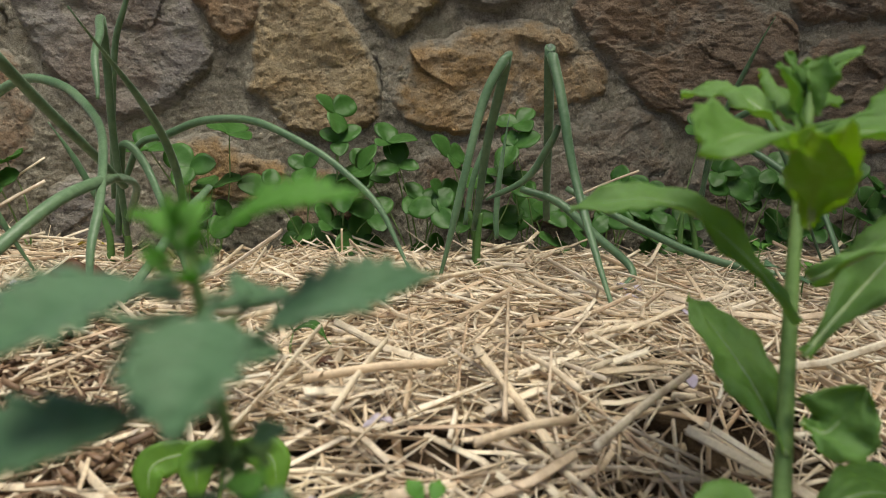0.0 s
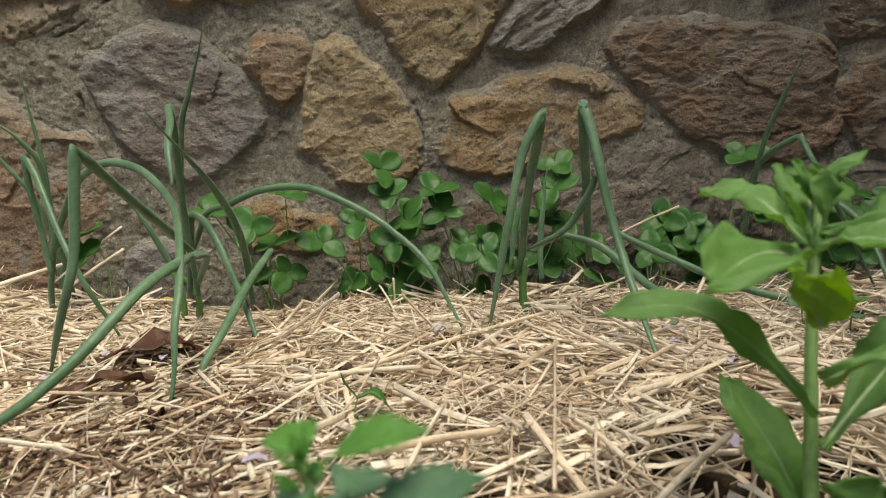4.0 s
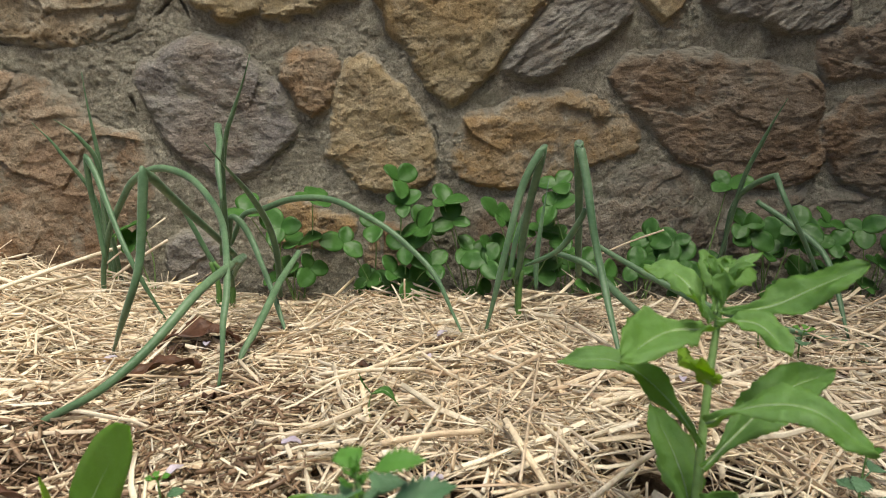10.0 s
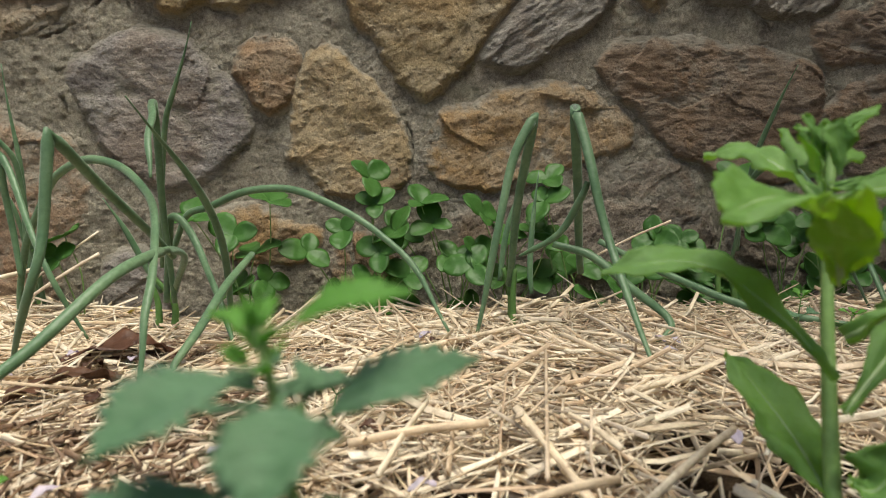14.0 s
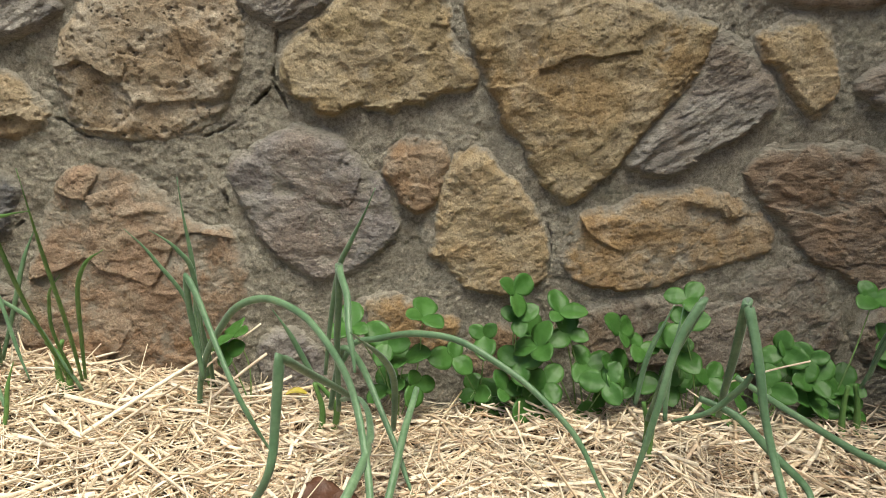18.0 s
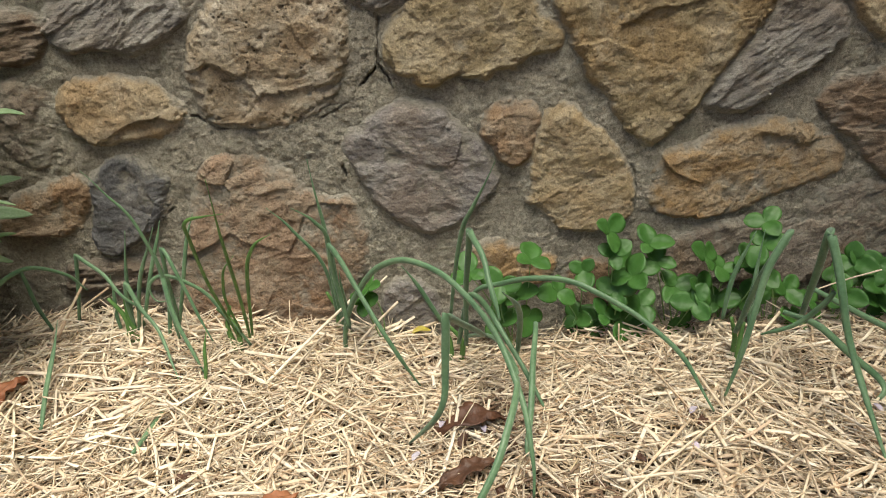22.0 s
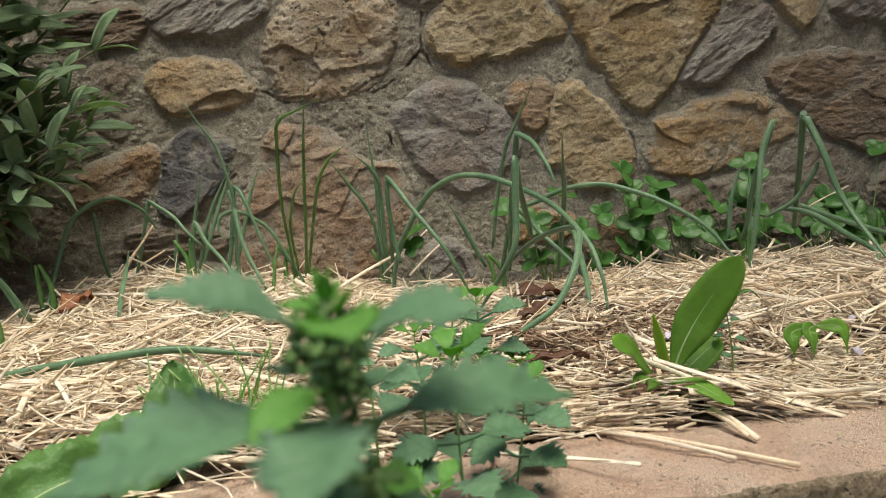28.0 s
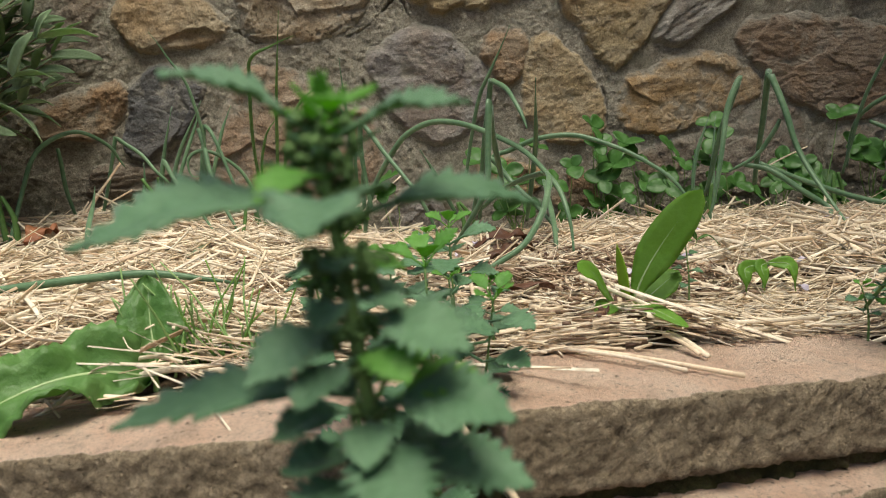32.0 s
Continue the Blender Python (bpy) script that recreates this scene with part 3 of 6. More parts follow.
def wall_sheet():
    """The mortar face, rough, trowelled and cracked, on a solid backing."""
    xs = np.concatenate([np.arange(-2.6, -0.8, 0.06), np.arange(-0.8, 0.85, 0.0017), np.arange(0.85, 2.7, 0.06)])
    zs = np.concatenate([np.arange(-0.2, -0.02, 0.03), np.arange(-0.02, 0.53, 0.0017), np.arange(0.55, 1.2, 0.05)])
    gx, gz = np.meshgrid(xs, zs)
    y = -0.0002 - 0.0034 * rubble(gx, gz, 11, 2, 0.5, 2.0) - 0.0030 * rubble(gx, gz, 34, 3, 0.55, 5.0) - 0.0015 * rubble(gx, gz, 150, 3, 0.7, 8.0)
    y = y - 0.0014 * ease(0.45, 0.85, grain(gx * 170, gz * 170, 12.0)) + 0.0014 * ease(0.40, 0.8, rubble(gx, gz, 70, 2, 0.5, 15.0))
    for k, line in enumerate(CRACKS):
        dist = np.full_like(gx, 9.0)
        wx, wz = gx + 0.0022 * rubble(gx, gz, 90, 2, 0.6, 3.0 + k), gz + 0.0022 * rubble(gx, gz, 90, 2, 0.6, 9.0 + k)
        for (ax, az), (bx, bz) in zip(line, line[1:]):
            t = np.clip(((gx - ax) * (bx - ax) + (gz - az) * (bz - az)) / ((bx - ax) ** 2 + (bz - az) ** 2), 0, 1)
            dist = np.minimum(dist, np.hypot(wx - ax - t * (bx - ax), wz - az - t * (bz - az)))
        y = y + 0.016 * np.clip(1.25 - dist / 0.0014, 0, 1) * np.clip(0.55 + 0.9 * grain(gx * 38, gz * 38, k), 0, 1)
    nx, nz = len(xs), len(zs)
    verts = np.stack([gx, y, gz], -1).reshape(-1, 3)
    k = (np.arange(nz - 1)[:, None] * nx + np.arange(nx - 1)[None]).ravel()
    faces = np.stack([k, k + 1, k + nx + 1, k + nx], 1).tolist()
    verts = verts.tolist()
    x0, x1, z0, z1 = xs[0], xs[-1], zs[0], zs[-1]
    b = len(verts)
    verts += [(x0, 0.35, z0), (x1, 0.35, z0), (x1, 0.35, z1), (x0, 0.35, z1)]
    c = (0, nx - 1, nx * nz - 1, nx * (nz - 1))
    faces += [(b + 1, b, b + 3, b + 2), (c[0], b, b + 1, c[1]), (c[1], b + 1, b + 2, c[2]), (c[2], b + 2, b + 3, c[3]), (c[3], b + 3, b, c[0])]
    return verts, faces


wall = part("wall_north", wall_sheet(), M_MORTAR)
tagged(wall, "rubble stone garden wall with rough grey-brown mortar joints", "wall", kind="structure")
PROUD = {"pitted": 0.015, "slate": 0.014, "cream": 0.013, "strata": 0.012, "warmgrey": 0.0035, "tan": 0.0055, "brown": 0.009, "grey": 0.008, "orange": 0.007, "blue": 0.009, "gold": 0.009, "rust": 0.009, "ochre": 0.010}
for k, (kind, text) in enumerate(STONES):
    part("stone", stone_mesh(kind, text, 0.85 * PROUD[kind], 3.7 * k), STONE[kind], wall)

# unseen wall, added only to block light from the bed's right side
bm = bmesh.new()
bmesh.ops.create_cube(bm, size=1.0, matrix=Matrix.Translation((1.12, -1.52, 1.55)) @ Matrix.Diagonal((0.30, 3.00, 3.36, 1)))
shade_wall = part("shade_wall_east", bm, STONE["brown"])
tagged(shade_wall, "unseen plain brown stone wall added to shade the bed's end", "wall", kind="structure")

# ---- ground and bed ----


def ground_sheet():
    xs = np.concatenate([-np.geomspace(60, 1.2, 14), np.linspace(-1.1, 1.1, 45), np.geomspace(1.2, 60, 14)])
    ys = np.concatenate([-np.geomspace(60, 1.3, 14), np.linspace(-1.2, -0.60, 26), [-0.5, 0.2, 0.36, 2, 10, 60]])
    verts = [(x, y, -0.125 + (0.012 * noise.fractal(Vector((x * 5, y * 5, 0)), 1, 2, 3) if abs(x) < 2 and y > -2 else 0)) for y in ys for x in xs]
    n = len(xs)
    faces = [(i * n + j, i * n + j + 1, (i + 1) * n + j + 1, (i + 1) * n + j) for i in range(len(ys) - 1) for j in range(n - 1)]
    return verts, faces


ground = part("ground", ground_sheet(), M_SOIL)
tagged(ground, "bare earth below the edge of the raised bed", "ground", kind="structure")


def edge_y(x):
    """Back of the brick edging along the bed's front, a shallow bend."""
    if x < -0.40:
        return -0.576
    if x < -0.165:
        return -0.557 - 0.138 * (x + 0.404) - 0.019 * smooth(-0.30, -0.40, x)
    return -0.573 + 0.135 * (x + 0.165) if x < 0.12 else -0.535 - 0.35 * (x - 0.12)


# bare dark hollows in the mulch: x, y, radius
HOLES = ((0.276, -0.452, 0.024), (0.160, -0.475, 0.016), (0.324, -0.466, 0.016), (0.238, -0.537, 0.026), (-0.12, -0.43, 0.03))


def bed_sheet():
    verts, faces = [], []
    xs, rows_n = np.linspace(-1.25, 1.25, 250), 64
    for i in range(rows_n + 1):
        for x in xs:
            y = 0.02 + (edge_y(x) - 0.06 - 0.02) * i / rows_n
            q = Vector((x, y, 0))
            z = bed(x, y) - 0.020 + 0.006 * noise.fractal(q * 40, 0.8, 2.0, 3) - 0.01 * smooth(0.9, 1.0, i / rows_n) - 0.05 * smooth(-0.035, 0.02, edge_y(x) - y) * smooth(0.30, 0.42, -x)
            for hx, hy, r in HOLES:
                z -= 0.022 * smooth(r * 1.25, r * 0.4, math.hypot(x - hx, y - hy))
            verts.append((x, y, z))
    n = len(xs)
    for i in range(rows_n):
        for j in range(n - 1):
            faces.append((i * n + j, (i + 1) * n + j, (i + 1) * n + j + 1, i * n + j + 1))
    b = len(verts)
    lower = [(x, verts[rows_n * n + j][1], -0.14) for j, x in enumerate(xs)]
    verts += lower
    for j in range(n - 1):
        faces.append((rows_n * n + j, b + j, b + j + 1, rows_n * n + j + 1))
    return verts, faces


soil = part("bed_soil", bed_sheet(), M_SOIL)
tagged(soil, "dark garden soil under the straw mulch", "soil", kind="structure")


def brick_mesh(length, depth, height, seed):
    """A worn brick: a rounded, chipped and pitted block, its front left top corner at the origin."""
    size, verts, faces, index = (length, depth, height), [], [], {}
    cell, round_r = 0.0030, 0.005
    counts = [max(4, int(d / cell)) for d in size]

    def at(i, j, k):
        key = (i, j, k)
        if key not in index:
            p = Vector([n * d / c for n, d, c in zip(key, size, counts)])
            inner = Vector([min(max(v, round_r), d - round_r) for v, d in zip(p, size)])
            out = (p - inner).normalized()
            q = p + Vector((seed, 0, 0))
            chip = 0.010 * max(0.0, noise.fractal(q * 22, 0.9, 2, 3) - 0.25) * (1.0 if (p - inner).length > round_r * 1.05 else 0.15)
            push = round_r + 0.0022 * noise.fractal(q * 16, 0.9, 2, 3) + (0.0010 if out.z > 0.6 else 0.0017) * noise.fractal(q * 150, 0.6, 2, 4) - chip
            w = inner + out * push
            index[key] = len(verts)
            verts.append((w.x, w.y, w.z - height))
        return index[key]

    a, b, c = counts
    for n0, n1, fixed, flip in ((a, b, 2, 0), (a, b, 2, 1), (a, c, 1, 0), (a, c, 1, 1), (b, c, 0, 0), (b, c, 0, 1)):
        last = counts[fixed] if flip else 0
        for i in range(n0):
            for j in range(n1):
                ring = []
                for u, v in ((i, j), (i + 1, j), (i + 1, j + 1), (i, j + 1)):
                    key = {2: (u, v, last), 1: (u, last, v), 0: (last, u, v)}[fixed]
                    ring.append(at(*key))
                faces.append(tuple(ring) if bool(flip) != (fixed == 1) else tuple(reversed(ring)))
    return verts, faces


def brick(at, turn, length, depth, height, seed, label, tilt=0.0):
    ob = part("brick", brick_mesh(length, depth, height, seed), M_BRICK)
    ob.matrix_world = pose(*at, 0, tilt, turn)
    tagged(ob, label, "brick", "bricks edging the bed")
    return ob


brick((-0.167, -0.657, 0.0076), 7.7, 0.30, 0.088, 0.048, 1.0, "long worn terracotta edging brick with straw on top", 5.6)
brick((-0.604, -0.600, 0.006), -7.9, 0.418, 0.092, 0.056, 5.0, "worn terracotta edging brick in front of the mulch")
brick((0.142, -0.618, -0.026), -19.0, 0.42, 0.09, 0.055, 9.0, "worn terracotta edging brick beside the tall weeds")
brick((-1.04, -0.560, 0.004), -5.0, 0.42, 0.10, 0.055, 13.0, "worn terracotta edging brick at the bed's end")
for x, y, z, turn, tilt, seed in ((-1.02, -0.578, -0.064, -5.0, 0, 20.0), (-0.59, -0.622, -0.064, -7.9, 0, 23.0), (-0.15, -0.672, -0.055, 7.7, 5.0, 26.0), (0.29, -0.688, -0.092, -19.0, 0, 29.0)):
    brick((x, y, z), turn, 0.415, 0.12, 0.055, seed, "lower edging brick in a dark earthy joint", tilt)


def joint(at, turn, length, seed, tilt=0.0):
    """A ragged roll of mossy earth squeezed out between two courses of brick."""
    verts, faces, n, m = [], [], int(length / 0.004), 12
    for i in range(n + 1):
        for k in range(m):
            a = 2 * math.pi * k / m
            q = Vector((i * 0.004 + seed, math.cos(a) * 0.02, math.sin(a) * 0.02))
            r = 1 + 0.35 * noise.fractal(q * 60, 0.8, 2, 3)
            verts.append((i * length / n, 0.030 + math.cos(a) * 0.026 * r, math.sin(a) * 0.012 * r))
    for i in range(n):
        for k in range(m):
            j = (k + 1) % m
            faces.append((i * m + k, (i + 1) * m + k, (i + 1) * m + j, i * m + j))
    faces += [tuple(range(m)), tuple(range((n + 1) * m - 1, n * m - 1, -1))]
    ob = part("earth_joint", (verts, faces), M_MOSS)
    ob.matrix_world = pose(*at, 0, tilt, turn)
    return tagged(ob, "dark mossy earth squeezed between courses of brick", "earth joint", "earth joints")


joint((-0.168, -0.652, -0.050), 7.7, 0.30, 1.0, 5.4)
joint((0.135, -0.618, -0.086), -19.0, 0.42, 4.0)
joint((-1.03, -0.560, -0.056), -5.5, 0.86, 7.0)
upright = joint((-0.150, -0.650, -0.034), 90, 0.085, 12.0)
upright.matrix_world = upright.matrix_world @ Matrix.Diagonal((1, 1, 1.9, 1))
tagged(upright, "dark crumbly earth between the ends of two bricks", "earth joint", "earth joints")

# ---- straw mulch ----


def stalk(rng, length, width, sides, segs, flat):
    """A dry stalk along x, bent a little: vertices and faces."""
    bend, sag = rng.normal(0, 0.07 if width > 0.0013 else 0.16) * length, rng.normal(0, 0.03 if width > 0.0013 else 0.07) * length
    v, f = [], []
    for s in range(segs + 1):
        u = s / segs
        cx, cy, cz = (u - 0.5) * length, bend * (u - 0.5) ** 2 * 4, sag * (u - 0.5) ** 2 * 4
        for k in range(sides):
            a = 2 * math.pi * k / sides
            v.append((cx, cy + math.cos(a) * width / 2, cz + math.sin(a) * width / 2 * flat))
    for s in range(segs):
        for k in range(sides):
            f.append((s * sides + k, s * sides + (k + 1) % sides, (s + 1) * sides + (k + 1) % sides, (s + 1) * sides + k))
    f.append(tuple(range(sides - 1, -1, -1)))
    f.append(tuple(range(segs * sides, (segs + 1) * sides)))
    return np.array(v), f


# where the mulch has rotted to brown crumbs: x, y, radius
PATCHES = ((-0.05, -0.43, 0.085), (0.03, -0.46, 0.05), (-0.13, -0.39, 0.055), (0.005, -0.36, 0.06), (-0.03, -0.215, 0.05), (-0.05, -0.545, 0.07), (-0.30, -0.40, 0.05))
CLEAR = ((-0.042, -0.516, 0.036), (-0.362, -0.548, 0.030), (-0.20, -0.555, 0.03), (-0.066, -0.534, 0.020), (-0.033, -0.552, 0.022))


def lay(rng, lift, keep_off=True):
    """A place and turn on the mulch."""
    while True:
        x = rng.uniform(-0.86, 0.86)
        y = rng.uniform(-0.70, -0.015)
        if y < edge_y(x) + rng.uniform(-0.012, 0.045):
            continue
        if y > -0.055 and x > -0.12 and rng.random() < 0.75:
            continue
        if x > 0.3 and rng.random() < 0.5 * smooth(0.3, 0.6, x) * smooth(0.5, 0.3, -y):
            continue
        if x < -0.62 and rng.random() < smooth(0.62, 0.82, -x):
            continue
        if any((x - hx) ** 2 + (y - hy) ** 2 < r * r for hx, hy, r in CLEAR) and rng.random() < 0.8:
            continue
        if keep_off and any((x - hx) ** 2 + (y - hy) ** 2 < r * r for hx, hy, r in PATCHES[:4]) and rng.random() < 0.22:
            continue
        if keep_off and any((x - hx) ** 2 + (y - hy) ** 2 < (r + 0.010) ** 2 for hx, hy, r in HOLES) and rng.random() < 0.97:
            continue
        break
    field = 0.9 * noise.noise((x * 4, y * 4, 5.0))
    yaw = rng.normal(field, 0.9) if rng.random() < 0.5 else rng.uniform(-math.pi, math.pi)
    if y < edge_y(x) + 0.06:
        yaw = rng.normal(-0.10, 0.30) if rng.random() < 0.7 else rng.uniform(-0.8, 0.8)
    e = 0.012
    slope_x = (bed(x + e, y) - bed(x - e, y)) / (2 * e)
    slope_y = (bed(x, y + e) - bed(x, y - e)) / (2 * e)
    pitch = -math.atan(slope_x * math.cos(yaw) + slope_y * math.sin(yaw)) + min(0.28, max(-0.28, rng.normal(0, 0.17))) * (0.2 if math.hypot(x + 0.03, y + 0.53) < 0.10 else 1.0 if y > edge_y(x) + 0.085 else 0.5)
    z = bed(x, y) - 0.016 + lift
    return Matrix.Translation((x, y, z)) @ Matrix.Rotation(yaw, 4, "Z") @ Matrix.Rotation(pitch, 4, "Y") @ Matrix.Rotation(rng.uniform(0, 6.3), 4, "X")


def strewn(count, seed, make, top, patches=()):
    rng = np.random.default_rng(seed)
    verts, faces, base = [], [], 0
    for _ in range(count):
        v, f = make(rng)
        while True:
            m = lay(rng, rng.random() ** 0.7 * top, not patches)
            if not patches or any(math.hypot(m.translation.x - px, m.translation.y - py) < r * rng.uniform(0.2, 1.1) for px, py, r in patches):
                break
        m = np.array(m)
        v = v @ m[:3, :3].T + m[:3, 3]
        verts.append(v)
        faces += [tuple(i + base for i in q) for q in f]
        base += len(v)
    return np.concatenate(verts).tolist(), faces


def long_straw(rng):
    w = float(np.clip(rng.lognormal(math.log(0.0021), 0.50), 0.0009, 0.0044))
    return stalk(rng, float(np.clip(rng.lognormal(math.log(0.048), 0.60), 0.014, 0.17)), w, 6, 3, rng.uniform(0.06, 0.40))


def fibre(rng):
    return stalk(rng, float(np.clip(rng.lognormal(math.log(0.030), 0.5), 0.010, 0.10)), float(rng.uniform(0.0005, 0.0012)), 4, 4, rng.uniform(0.3, 0.9))


def chaff(rng):
    return stalk(rng, float(rng.uniform(0.006, 0.032)), float(rng.uniform(0.0006, 0.0022)), 4, 1, rng.uniform(0.2, 0.7))


def crumb(rng):
    return stalk(rng, float(rng.uniform(0.003, 0.018)), float(rng.uniform(0.0010, 0.0034)), 5, 1, rng.uniform(0.15, 0.6))


mulch = thing("straw_mulch", (0, 0, 0), "pale dry straw mulch strewn over the bed", "straw mulch", kind="stuff")
part("straw_litter", strewn(15000, 5, chaff, 0.024), M_CHAFF, mulch)["kind"] = "stuff"
part("brown_litter", strewn(3000, 9, crumb, 0.026, PATCHES), M_LITTER, mulch)["kind"] = "stuff"
part("loose_straw", strewn(16000, 6, long_straw, 0.024), M_STRAW, mulch)["kind"] = "stuff"
part("straw_fibre", strewn(5000, 14, fibre, 0.027), M_STRAW, mulch)["kind"] = "stuff"
BRICK_BACK = tuple((-0.10 + 0.035 * k, -0.552 + 0.004 * k, 0.045) for k in range(8))
part("edge_litter", strewn(2600, 17, chaff, 0.024, BRICK_BACK), M_STRAW, mulch)["kind"] = "stuff"

